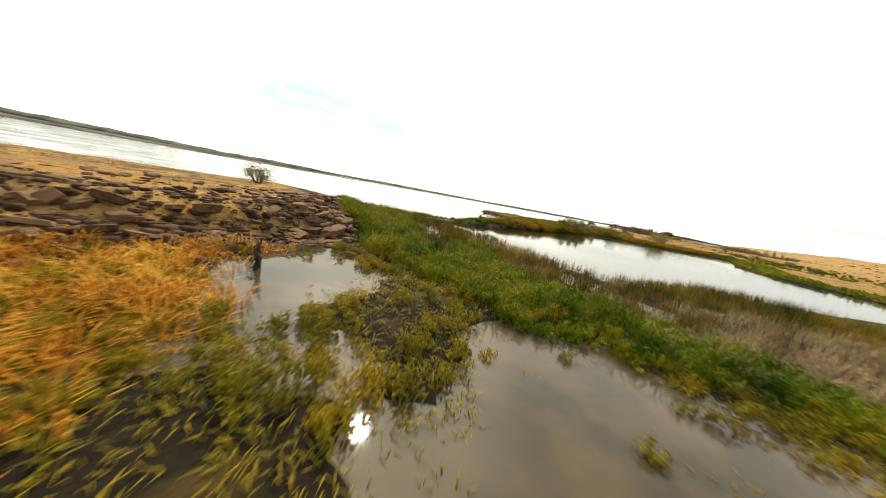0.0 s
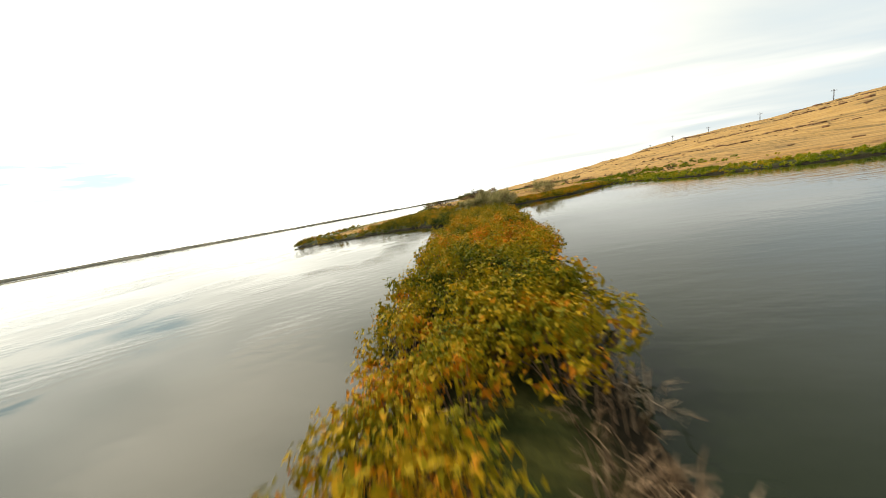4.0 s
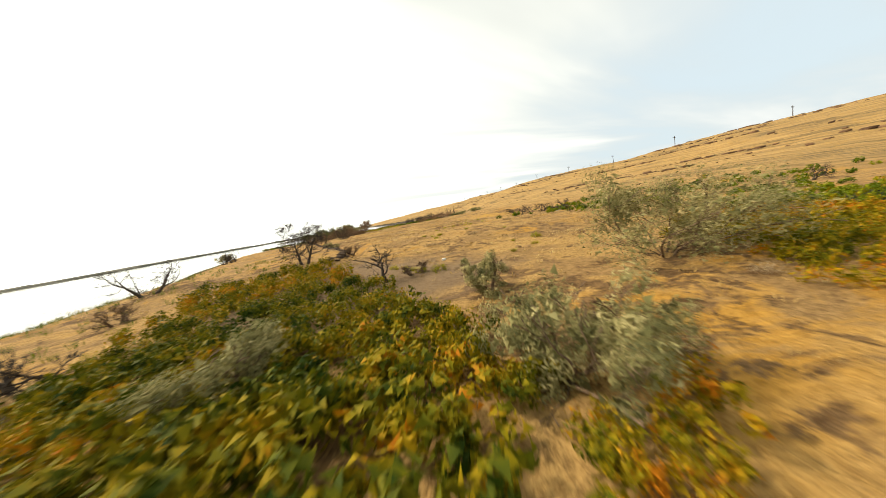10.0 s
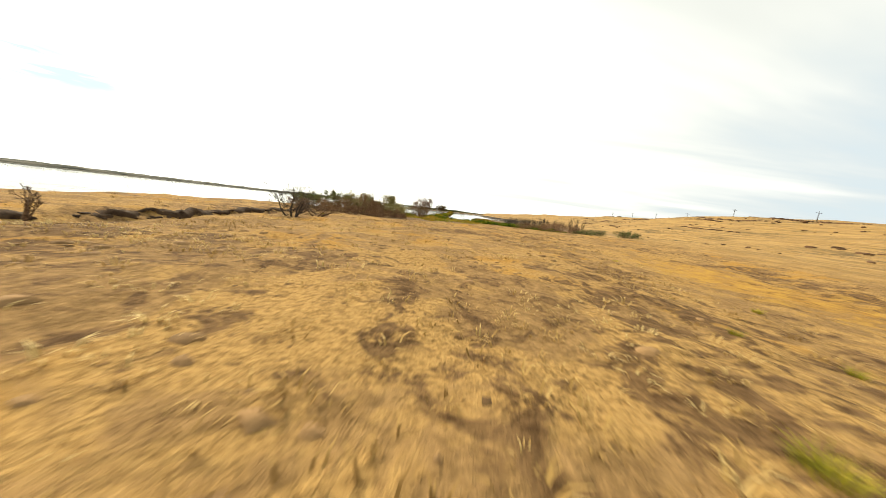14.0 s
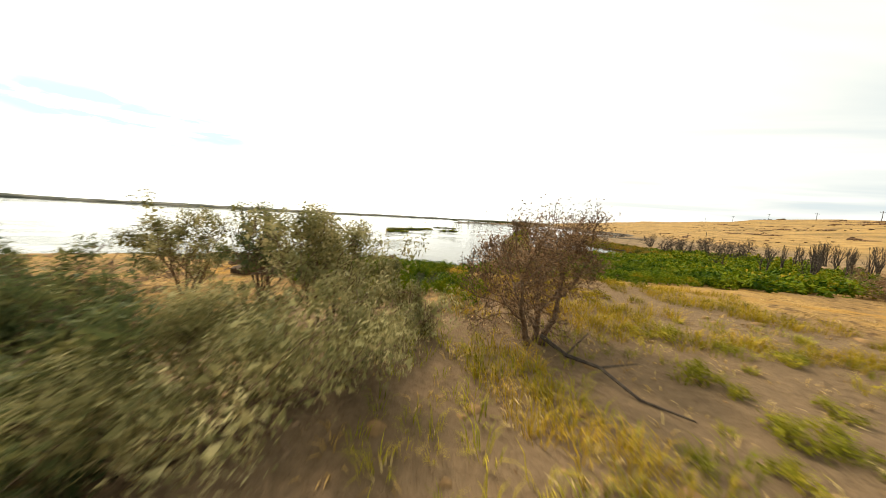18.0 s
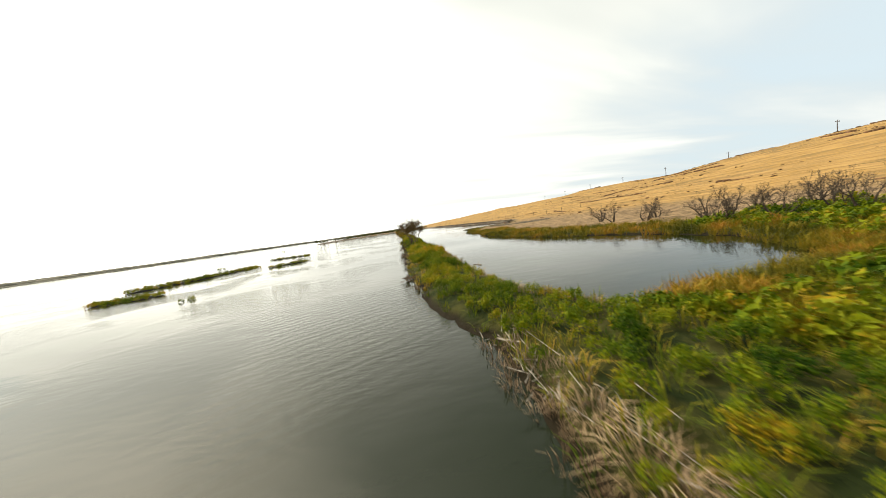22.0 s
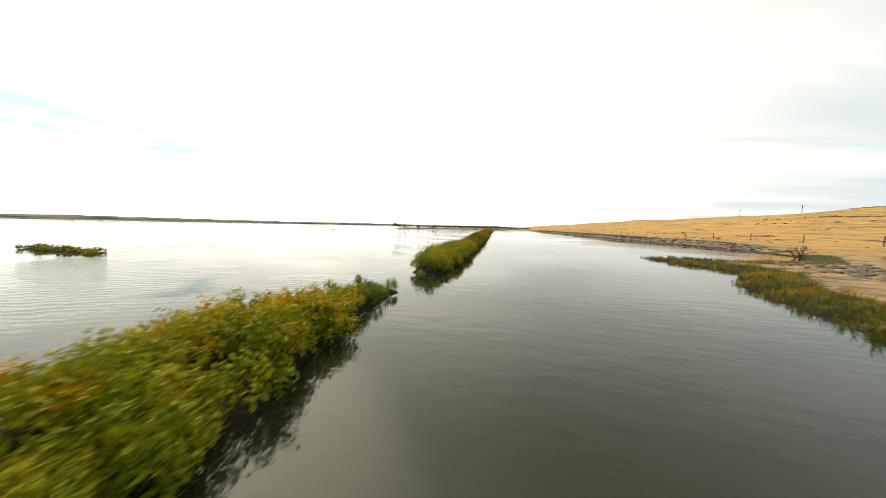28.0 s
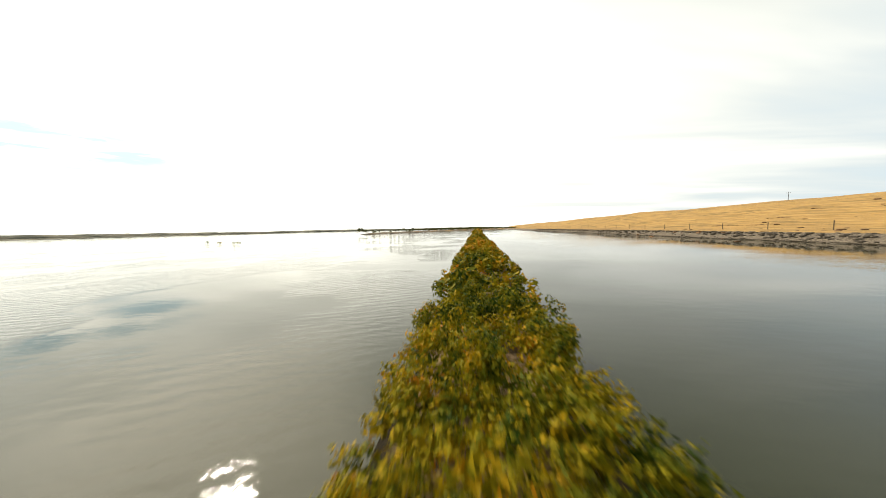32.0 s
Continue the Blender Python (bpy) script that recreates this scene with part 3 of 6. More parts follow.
def prisms(a, b, ra, rb, sides=3):
    """Tapered sticks from points a to b. (n * sides, 4, 3)"""
    a, b = np.atleast_2d(a), np.atleast_2d(b)
    ra, rb = np.broadcast_to(ra, len(a)), np.broadcast_to(rb, len(a))
    d = unit(b - a)
    side = unit(np.cross(d, np.where(np.abs(d[:, 2:3]) < 0.9, (0.0, 0, 1), (1.0, 0, 0))))
    other = np.cross(d, side)
    out = []
    for k in range(sides):
        t0, t1 = 2 * math.pi * k / sides, 2 * math.pi * (k + 1) / sides
        o0, o1 = side * math.cos(t0) + other * math.sin(t0), side * math.cos(t1) + other * math.sin(t1)
        out.append(np.stack([a + o0 * ra[:, None], a + o1 * ra[:, None], b + o1 * rb[:, None], b + o0 * rb[:, None]], 1))
    return np.concatenate(out)


def quad_object(name, q, mat, parent=None):
    """One mesh of loose faces (n, corners, 3)."""
    q = np.asarray(q, np.float32)
    k = q.shape[1]
    q = q.reshape(-1, 3)
    return mesh_object(name, q, np.arange(len(q)).reshape(-1, k), mat, parent=parent)


def shrub_shape(seed, n_leaf, radius=0.6, height=1.0, leaf=0.09, puffs=9, slim=0.5):
    """A shrub of rounded leafy heads: (leaf faces, stem faces)."""
    r = np.random.default_rng(seed)
    ang, lean = r.uniform(0, 2 * math.pi, puffs), np.sqrt(r.uniform(0.0, 1.0, puffs))
    own = radius * r.uniform(0.24, 0.40, puffs)
    reach = radius * lean * 0.85
    heads = np.stack([np.cos(ang) * reach, np.sin(ang) * reach, (height - own) * (1.0 - 0.55 * lean ** 2) * r.uniform(0.75, 1.1, puffs)], 1)
    heads[:, 2] = np.maximum(heads[:, 2], 0.15 * height)
    k = r.integers(0, puffs, n_leaf)
    way_ = unit(r.normal(size=(n_leaf, 3)) + np.array([0, 0, 0.55]))
    rough_ = 1 + 0.22 * np.sin(5 * way_[:, 0] + 3 * k) * np.sin(5 * way_[:, 1] - k)
    at = heads[k] + way_ * (own[k] * rough_ * r.uniform(0.72, 1.08, n_leaf))[:, None] * np.array([1, 1, 1.2])
    at[:, 2] = np.maximum(at[:, 2], 0.03)
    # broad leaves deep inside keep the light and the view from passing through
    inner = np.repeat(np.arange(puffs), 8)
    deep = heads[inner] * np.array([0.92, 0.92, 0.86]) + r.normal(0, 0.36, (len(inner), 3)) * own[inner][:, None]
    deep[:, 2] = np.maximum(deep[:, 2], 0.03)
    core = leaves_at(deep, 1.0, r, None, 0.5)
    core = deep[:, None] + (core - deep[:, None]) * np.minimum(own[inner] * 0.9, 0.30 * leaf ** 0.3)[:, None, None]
    foot = np.stack([np.cos(ang) * 0.12 * radius, np.sin(ang) * 0.12 * radius, np.full(puffs, -0.08)], 1)
    mid = (foot + heads) / 2 + np.array([0, 0, 0.1 * height])
    sticks = np.concatenate([prisms(foot, mid, 0.014, 0.010), prisms(mid, heads, 0.010, 0.004)])
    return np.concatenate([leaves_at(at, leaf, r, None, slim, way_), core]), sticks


def blade_tuft(seed, blades=14, height=0.5, spread_=0.18, width=0.018, lean=0.35, droop=0.15):
    """A tuft of bent blades. (2 * blades, 4, 3)"""
    r = np.random.default_rng(seed)
    ang = r.uniform(0, 2 * math.pi, blades)
    base = np.stack([np.cos(ang), np.sin(ang), np.zeros(blades)], 1) * (spread_ * np.sqrt(r.uniform(0, 1, blades)))[:, None]
    base[:, 2] = -0.03
    way_ = unit(np.stack([np.cos(ang), np.sin(ang), np.zeros(blades)], 1) + r.normal(0, 0.5, (blades, 3)))
    way_[:, 2] = 0
    h = height * r.uniform(0.55, 1.2, blades)[:, None]
    mid = base + way_ * h * lean * 0.4 + np.array([0, 0, 1.0]) * h * 0.6
    tip = base + way_ * h * lean * 1.2 + np.array([0, 0, 1.0]) * h * (1 - droop)
    side = unit(np.cross(way_, (0.0, 0, 1))) * width / 2
    return np.concatenate([np.stack([base - side, base + side, mid + side * 0.9, mid - side * 0.9], 1),
                           np.stack([mid - side * 0.9, mid + side * 0.9, tip + side * 0.15, tip - side * 0.15], 1)])


def placed(shape, where, scale, turn, stretch=None):
    """Copies of quads (m, 4, 3) at the places (n, 3)."""
    c, s = np.cos(turn)[:, None, None], np.sin(turn)[:, None, None]
    x, y, z = shape[None, :, :, 0], shape[None, :, :, 1], shape[None, :, :, 2]
    sc = scale[:, None, None]
    tall = sc if stretch is None else sc * stretch[:, None, None]
    out = np.stack([(x * c - y * s) * sc, (x * s + y * c) * sc, z * tall], -1) + where[:, None, None, :]
    return out.reshape(-1, shape.shape[1], 3)


def scatter(x0, x1, y0, y1, step, keep, seed):
    """Jittered places in a rectangle, kept with the chance that keep(x, y) gives."""
    r = np.random.default_rng(seed)
    X, Y = np.meshgrid(np.arange(x0, x1, step), np.arange(y0, y1, step))
    X, Y = X.ravel() + r.uniform(-0.5, 0.5, X.size) * step, Y.ravel() + r.uniform(-0.5, 0.5, X.size) * step
    ok = r.uniform(0, 1, X.size) < keep(X, Y)
    X, Y = X[ok], Y[ok]
    return np.stack([X, Y, np.maximum(ground_height(X, Y), -0.05)], 1)


def stuff(name, label, category, shapes, where, mat, seed, lo=0.75, hi=1.3, stem_mat=None, size=None):
    """Joins many plants that nobody would count into one mesh, with their stems as a part of it."""
    r = np.random.default_rng(seed)
    pick = r.integers(0, len(shapes), len(where))
    scale, turn, tall = r.uniform(lo, hi, len(where)), r.uniform(0, 6.283, len(where)), r.uniform(0.8, 1.25, len(where))
    if size is not None:
        scale = scale * size
    leaf, sticks = [], []
    for k, shape in enumerate(shapes):
        s = pick == k
        if not s.any():
            continue
        a, b = shape if isinstance(shape, tuple) else (shape, None)
        leaf.append(placed(a, where[s], scale[s], turn[s], tall[s]))
        if b is not None and stem_mat is not None:
            sticks.append(placed(b, where[s], scale[s], turn[s], tall[s]))
    ob = tagged(quad_object(name, np.concatenate(leaf), mat), label, category, kind="stuff")
    if sticks:
        tagged(quad_object("stems", np.concatenate(sticks), stem_mat, ob), kind="stuff")
    return ob


def branching(seed, height, width, levels=4, trunks=1, base=0.09, first=0.25, up=0.55, kids=(3, 5), crook=0.22):
    """A bare tree: segments (a, b, ra, rb) and its outer twig points."""
    r = np.random.default_rng(seed)
    segs, tips, owner = [], [], [0]

    def limb(p, d, length, rad, level, own=0):
        steps = 3 if level < 2 else (2 if level < 3 else 1)
        pts = [p]
        for _ in range(steps):
            d = unit(d + r.normal(0, crook, 3) + np.array([0, 0, 0.10]))
            q = pts[-1] + d * length / steps
            if q[2] < 0.05:
                q[2] = 0.05
            segs.append((pts[-1], q, rad, rad * 0.78, level, own))
            rad *= 0.78
            pts.append(q)
        if level >= levels:
            tips.append(pts[-1])
            return
        for _ in range(int(r.integers(*kids))):
            start = pts[int(r.integers(1, len(pts)))]
            aside = unit(r.normal(size=3) * np.array([1, 1, 0.6]) + np.array([0, 0, 0.15]))
            if level == 0:
                owner[0] += 1
            limb(start, unit(d * up + aside * (1 - up * 0.45)), length * r.uniform(0.5, 0.8), rad * r.uniform(0.6, 0.9), level + 1, owner[0] if level == 0 else own)
        if level == 0:
            owner[0] += 1
        limb(pts[-1], d, length * 0.6, rad * 0.8, level + 1, owner[0] if level == 0 else own)

    for k in range(trunks):
        a = 2 * math.pi * k / trunks + r.uniform(-0.5, 0.5)
        tilt = width / height * (0.5 if trunks > 1 else 0.12)
        limb(np.array([math.cos(a), math.sin(a), 0]) * (0.08 if trunks > 1 else 0) + np.array([0, 0, -0.15]),
             unit(np.array([math.cos(a) * tilt, math.sin(a) * tilt, 1.0])), height * (first + 0.12), base, 0)
    A, B = np.array([s[0] for s in segs]), np.array([s[1] for s in segs])
    ra, rb, lv = np.array([s[2] for s in segs]), np.array([s[3] for s in segs]), np.array([s[4] for s in segs])
    ow = np.array([s[5] for s in segs])
    tips = np.array(tips)
    f = np.array([width / 2 / max(np.percentile(np.hypot(B[:, 0], B[:, 1]), 96), 0.05)] * 2 + [height / B[:, 2].max()])
    return (A * f, B * f, ra, np.maximum(rb, 0.012), lv, ow), tips * f


def tree(name, label, category, x, y, height, width, seed, bark, leaves=None, n_leaf=0, leaf=0.08, group="", sink=0.05, fuzz=0.16, slim=0.4, heads=0, **how):
    """A tree or large bush of its own: trunk, limbs and, where it has them, leaves."""
    segs, tips = branching(seed, height, width, **how)
    A, B, ra, rb, lv, ow = segs
    z = float(ground_height(np.array([x]), np.array([y]))[0])
    top = tagged(new(name), label, category, group)
    top.location = (x, y, max(z, 0.0) - sink)
    t = lv == 0
    quad_object("trunk", prisms(A[t], B[t], ra[t], rb[t], 6), bark, top)
    for o in range(1, int(ow.max()) + 1):
        thick, thin = (ow == o) & (lv == 1), (ow == o) & (lv > 1)
        sticks = [prisms(A[m_], B[m_], ra[m_], rb[m_], k) for m_, k in ((thick, 5), (thin, 3)) if m_.any()]
        if sticks:
            quad_object("branch", np.concatenate(sticks), bark, top)
    if leaves is not None:
        r = np.random.default_rng(seed + 99)
        fine = np.where(lv >= max(lv.max() - 1, 1))[0]
        if heads:
            # leaf sprays gathered in soft rounded heads round the outer twigs
            pick = r.choice(fine, heads)
            mid = B[pick] + r.normal(0, 0.05, (heads, 3))
            own = width * r.uniform(0.075, 0.135, heads)
            k = r.integers(0, heads, n_leaf)
            way_ = unit(r.normal(size=(n_leaf, 3)) + np.array([0, 0, 0.35]))
            at = mid[k] + way_ * (own[k] * r.uniform(0.45, 1.12, n_leaf))[:, None]
            at[:, 2] = np.maximum(at[:, 2], 0.05)
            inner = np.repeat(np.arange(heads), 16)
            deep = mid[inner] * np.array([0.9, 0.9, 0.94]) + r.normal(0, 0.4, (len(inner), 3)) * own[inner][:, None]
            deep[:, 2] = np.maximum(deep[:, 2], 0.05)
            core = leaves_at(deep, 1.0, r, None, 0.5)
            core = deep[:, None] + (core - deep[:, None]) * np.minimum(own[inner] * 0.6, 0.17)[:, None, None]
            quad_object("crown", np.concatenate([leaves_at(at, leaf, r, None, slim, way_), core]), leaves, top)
        else:
            k = r.choice(fine, n_leaf)
            at = A[k] + (B[k] - A[k]) * r.uniform(0, 1.1, (n_leaf, 1)) + r.normal(0, fuzz, (n_leaf, 3))
            at[:, 2] = np.maximum(at[:, 2], 0.06)
            quad_object("crown", leaves_at(at, leaf, r, unit(B[k] - A[k]) * 0.6, slim), leaves, top)
    return top


# ---- shrubs on the banks ----
SHRUB_FINE = [shrub_shape(100 + k, 330, 0.62, 0.95, 0.095, 15, 0.46) for k in range(6)]
SHRUB_CLOSE = [shrub_shape(110 + k, 540, 0.64, 0.95, 0.075, 18, 0.48) for k in range(5)]
SHRUB_MID = [shrub_shape(120 + k, 130, 0.66, 0.95, 0.19, 8) for k in range(5)]
SHRUB_FAR = [shrub_shape(140 + k, 45, 0.75, 1.0, 0.34, 5) for k in range(4)]
SHRUB_LOW = [shrub_shape(160 + k, 180, 0.60, 0.62, 0.092, 11, 0.44) for k in range(6)]
SHRUB_LOW_MID = [shrub_shape(180 + k, 80, 0.7, 0.62, 0.21, 7) for k in range(4)]


def land(x, y, margin=0.0):
    return shore_distance(x, y) > -margin


def around(x, y, cx, cy, r):
    return np.hypot(x - cx, y - cy) < r


def dike_south(x, y):
    return (land(x, y, np.where(y > 40, 0.3, 0.1)) & (y > 21) & (y < 60) & (x < -12) & (x > -24)) * 0.97


def headland(x, y):
    d = shore_distance(x, y)
    edge = np.where(x > -9, smooth(d, 8.5, 5.5), smooth(y + 0.25 * x, np.where(x < -11.5, 86.5, 81.5), np.where(x < -11.5, 82.5, 77.5)))
    west = smooth(x, -33.5, -30.8) + smooth(d, 2.6, 1.2) * (x < -33) * 0.8
    open_ = (poly_distance(x, y, DARK_REEDS) < 0.2) & (near_line(x, y, [(-10.6, 80.4), (-8.2, 82.4), (-5, 85.2)]) > 1.3 + 0.4 * hash_noise(x, y, 49))
    return (d > np.where((x > -15) & (y > 66), 0.4, -0.1)) * (y > 56) * (y < 90) * (x < 8.5) * edge * np.minimum(west, 1) * open_ * 0.97


DARK_REEDS = [(-25.6, 69.8), (-23.0, 66.8), (-19.7, 67.0), (-18.9, 72.0), (-18.6, 77.6), (-20.5, 78.6), (-23.2, 77.4), (-25.2, 74.0)]
SOUTH_NEAR = scatter(-24, -12, 21, 60, 0.62, dike_south, 1)
SOUTH_NEAR = SOUTH_NEAR[(SOUTH_NEAR[:, 1] > 33) | (SOUTH_NEAR[:, 0] < -19.5 + 0.03 * (SOUTH_NEAR[:, 1] - 23))]
low_part, row_part = SOUTH_NEAR[:, 1] <= 31, (SOUTH_NEAR[:, 1] > 31) & (SOUTH_NEAR[:, 1] < 45)
SOUTH_LOW = scatter(-24, -18, 18.5, 31, 0.5, lambda x, y: (shore_distance(x, y) > -0.1) * (x < -18.9 + 0.05 * (y - 23)) * 0.95, 72)
stuff("low_shrubs", "low bright green shrubs along the narrow dike's crest", "shrubs", SHRUB_FINE, SOUTH_LOW, LEAF_GREEN, 2, 0.85, 1.2, None, 0.42 + 0.4 * smooth(SOUTH_LOW[:, 1], 26, 32))
stuff("thicket", "dense autumn shrubs, yellow, olive and rust, along the narrow dike", "shrubs", SHRUB_CLOSE, SOUTH_NEAR[~low_part & ~row_part], LEAF_AUTUMN, 2, 0.75, 1.15)
HEAD = scatter(-46, 9, 56, 90, 0.76, headland, 3)
inner_part = HEAD[:, 0] > -32
HEAD_SIZE = np.where((HEAD[:, 0] > -12.5) & (HEAD[:, 1] > 71), 0.62, 1.0) * (1 - 0.35 * smooth(HEAD[:, 0], -26, -31)) * (0.82 + 0.22 * hash_noise(HEAD[:, 0] / 3, HEAD[:, 1] / 3, 47))
close_part = inner_part & (HEAD[:, 0] < -12) & (HEAD[:, 1] < 80)
stuff("thicket", "dense autumn shrubs, yellow, orange and dark green, covering the headland", "shrubs", SHRUB_CLOSE, HEAD[close_part], LEAF_AUTUMN, 4, 0.8, 1.2, None, HEAD_SIZE[close_part])
stuff("thicket", "lower autumn shrubs thinning out towards the dry bar", "shrubs", SHRUB_MID, HEAD[inner_part & ~close_part], LEAF_AUTUMN, 4, 0.8, 1.2, None, HEAD_SIZE[inner_part & ~close_part])
stuff("low_shrubs", "low olive and yellow shrubs on the headland's tip", "shrubs", SHRUB_MID, HEAD[~inner_part], LEAF_AUTUMN, 44, 0.4, 0.7)


ARM = scatter(-13, 8.5, 70, 90, 0.62, lambda x, y: headland(x, y) * (x > -12.5), 48)
stuff("low_shrubs", "low gold and olive growth along the lagoon's end", "shrubs", SHRUB_LOW, ARM, LEAF_AUTUMN, 49, 0.55, 0.95)


def edge_scrub(x, y):
    n = fractal(x, y, 2.5, 2, 55)
    return (x > -21) * (x < -12.4) * (y > 84) * (y < 99) * smooth(x + 0.45 * (y - 92), -11.6, -13.2) * (n > -0.7) * 0.95


SCRUB = scatter(-21, -12, 84, 99, 0.7, edge_scrub, 46)
stuff("low_shrubs", "low green and yellow scrub under the dead trees", "shrubs", SHRUB_LOW, SCRUB, LEAF_AUTUMN, 47, 0.7, 1.15)


def shrub_row(name, label, group, where, shapes, leaf_mat, seed, lo, hi):
    """Shrubs that stand as things of their own, sharing a few meshes."""
    r = np.random.default_rng(seed)
    made = []
    for leaf, sticks in shapes:
        a, b = quad_object("foliage", leaf, leaf_mat), quad_object("woody_base", sticks, BARK_BROWN)
        made.append((a.data, b.data))
        bpy.data.objects.remove(a), bpy.data.objects.remove(b)
    for p in where:
        a, b = made[int(r.integers(len(made)))]
        top = tagged(new(name), label, "shrub", group)
        top.location, top.rotation_euler = p, (0, 0, r.uniform(0, 6.283))
        s = r.uniform(lo, hi)
        top.scale = (s, s, s * r.uniform(0.8, 1.25))
        for part_name, data in (("foliage", a), ("woody_base", b)):
            new(part_name, data).parent = top


shrub_row("willow_shrub", "knee-high yellow-green willow shrub on the dike crest", "shrubs along the south dike", SOUTH_NEAR[row_part], SHRUB_CLOSE, LEAF_AUTUMN, 5, 0.75, 1.15)


def dike_north(x, y):
    return (land(x, y, np.where(x > -7, -0.55, -0.3)) & (y > 182) & (y < 276.5) & (x < -3.2) & (x > -11)) * (0.93 - 0.5 * around(x, y, -8.3, 197.5, 1.5) - 0.38 * (y > 207) * (y < 242))


def dike_end(x, y):
    return (strip_distance(x, y, STRIPS[0]) > 0.1) * (y < 456) * 1.0


def dike_last(x, y):
    return (strip_distance(x, y, STRIPS[1]) > 0) * 1.0


NORTH = scatter(-11, -3, 186, 277, 0.78, dike_north, 6)
NORTH_IN = shore_distance(NORTH[:, 0], NORTH[:, 1])
NORTH_SIZE = (0.75 + 0.35 * smooth(NORTH[:, 1], 200, 225) - 0.3 * smooth(NORTH[:, 1], 232, 240)) * (0.72 + 0.28 * smooth(NORTH_IN + 1.5 * smooth(NORTH[:, 1], 250, 258), 0.2, 1.2)) + 0.12 * smooth(NORTH[:, 1], 250, 258)
near_n = (NORTH[:, 1] < 206) | ((NORTH[:, 1] > 212) & (NORTH[:, 1] < 222)) | ((NORTH[:, 1] > 238) & (NORTH[:, 1] < 248))
stuff("thicket", "green and yellow leafy shrubs with rusty tips along the dike", "shrubs", SHRUB_FINE, NORTH[near_n], LEAF_GREEN, 7, 0.62, 1.0, None, NORTH_SIZE[near_n])
stuff("thicket", "green and gold shrubs further along the dike", "shrubs", SHRUB_FINE, NORTH[~near_n], LEAF_WILLOW, 7, 0.62, 1.0, None, NORTH_SIZE[~near_n])
END = scatter(-8, -1, 279, 322, 0.66, dike_end, 8)
row = (END[:, 1] < 302)
shrub_row("willow_shrub", "waist-high willow shrub turning orange, rooted at the waterline", "shrubs along the outer dike", END[row], SHRUB_CLOSE, LEAF_WILLOW, 9, 0.8, 1.2)
stuff("thicket", "willow shrubs in green, gold and rust on the outer dike", "shrubs", SHRUB_FINE, END[~row], LEAF_AUTUMN, 10, 0.8, 1.2)
TIP = scatter(-9, -4.5, 255, 277, 0.62, lambda x, y: (shore_distance(x, y) > -0.1) * 0.95, 73)
stuff("thicket", "yellow-green willow shrubs with rusty undersides at the dike's tip", "shrubs", SHRUB_CLOSE, TIP, LEAF_WILLOW, 74, 0.85, 1.2, None, 1 - 0.5 * smooth(TIP[:, 1], 270.5, 272.5))
FAR_END = scatter(-8, -1, 322, 458, 1.0, dike_end, 11)
stuff("thicket", "far run of gold and green willow shrubs on the dike", "shrubs", SHRUB_MID, FAR_END, LEAF_AUTUMN, 12, 0.85, 1.3)
LAST = scatter(-9, 2, 462, 524, 1.4, dike_last, 13)
stuff("thicket", "distant shrubs on the last piece of the dike", "shrubs", SHRUB_FAR, LAST, LEAF_AUTUMN, 14, 1.2, 2.0)


def meadow(x, y):
    d = shore_distance(x, y)
    sand = np.exp(-(((x + 8.6) / 2.2) ** 2 + ((y - 170.5) / 2.6) ** 2)) + 1.2 * np.exp(-(near_line(x, y, [(-6.1, 178.2), (-6.4, 184), (-7.0, 188)]) / 0.5) ** 2)
    start = smooth(y - 0.10 * np.maximum(x, -20) - 1.6 * fractal(x, y, 3.0, 2, 51), 164.5, 168.0) * smooth(y - 0.37 * (x + 6.1) + 0.8 * fractal(x, y, 2.0, 2, 52), np.where(x > -8, 170.6, 160), np.where(x > -8, 172.2, 161))
    rocks = smooth(x + 0.83 * (y - 167.5), -19.0, -18.0) + (y > 176)
    rocks = np.minimum(rocks, 1)
    east = smooth(x - 0.18 * (y - 180), 27, 22)
    reed = smooth(d, 1.5, 3.5) + (x < -3)
    return (d > np.where((y > 178) & (x < -6), 0.45, -0.15)) * (y > 163) * (y < 236) * start * rocks * east * np.clip(1 - sand, 0, 1) * np.clip(reed, 0, 1) * np.where((x > -3.2) | (y < 188), 1, 0) * 0.95


GREEN_NEAR = scatter(-40, 12, 163, 202, 0.58, meadow, 15)
gn = (GREEN_NEAR[:, 0] < 5) & (GREEN_NEAR[:, 0] > -26) & (GREEN_NEAR[:, 1] < 196)
stuff("low_shrubs", "low bright green leafy growth with yellow and rust patches by the shore", "shrubs", SHRUB_LOW, GREEN_NEAR[gn], LEAF_GREEN, 16, 0.55, 1.15)
stuff("low_shrubs", "low green leafy growth round the pond's end", "shrubs", SHRUB_LOW_MID, GREEN_NEAR[~gn], LEAF_GREEN, 19, 0.75, 1.35)
GREEN_FAR = scatter(12, 40, 172, 214, 0.92, meadow, 17)
stuff("low_shrubs", "low green leafy growth reaching to the burnt trees", "shrubs", SHRUB_LOW_MID, GREEN_FAR, LEAF_GREEN, 18, 0.8, 1.5)


# ---- reeds and grasses ----
REEDS = [blade_tuft(200 + k, 22, 0.60, 0.34, 0.017, 0.20, 0.05) for k in range(5)]
REEDS_WIDE = [blade_tuft(220 + k, 22, 0.62, 0.46, 0.038, 0.42, 0.15) for k in range(4)]
GRASS = [blade_tuft(240 + k, 16, 0.42, 0.22, 0.020, 0.6, 0.25) for k in range(5)]
MAT_GRASS = [blade_tuft(260 + k, 12, 0.22, 0.30, 0.026, 1.1, 0.4) for k in range(5)]
TUSSOCK = [blade_tuft(280 + k, 46, 0.32, 0.16, 0.016, 0.9, 0.2) for k in range(4)]


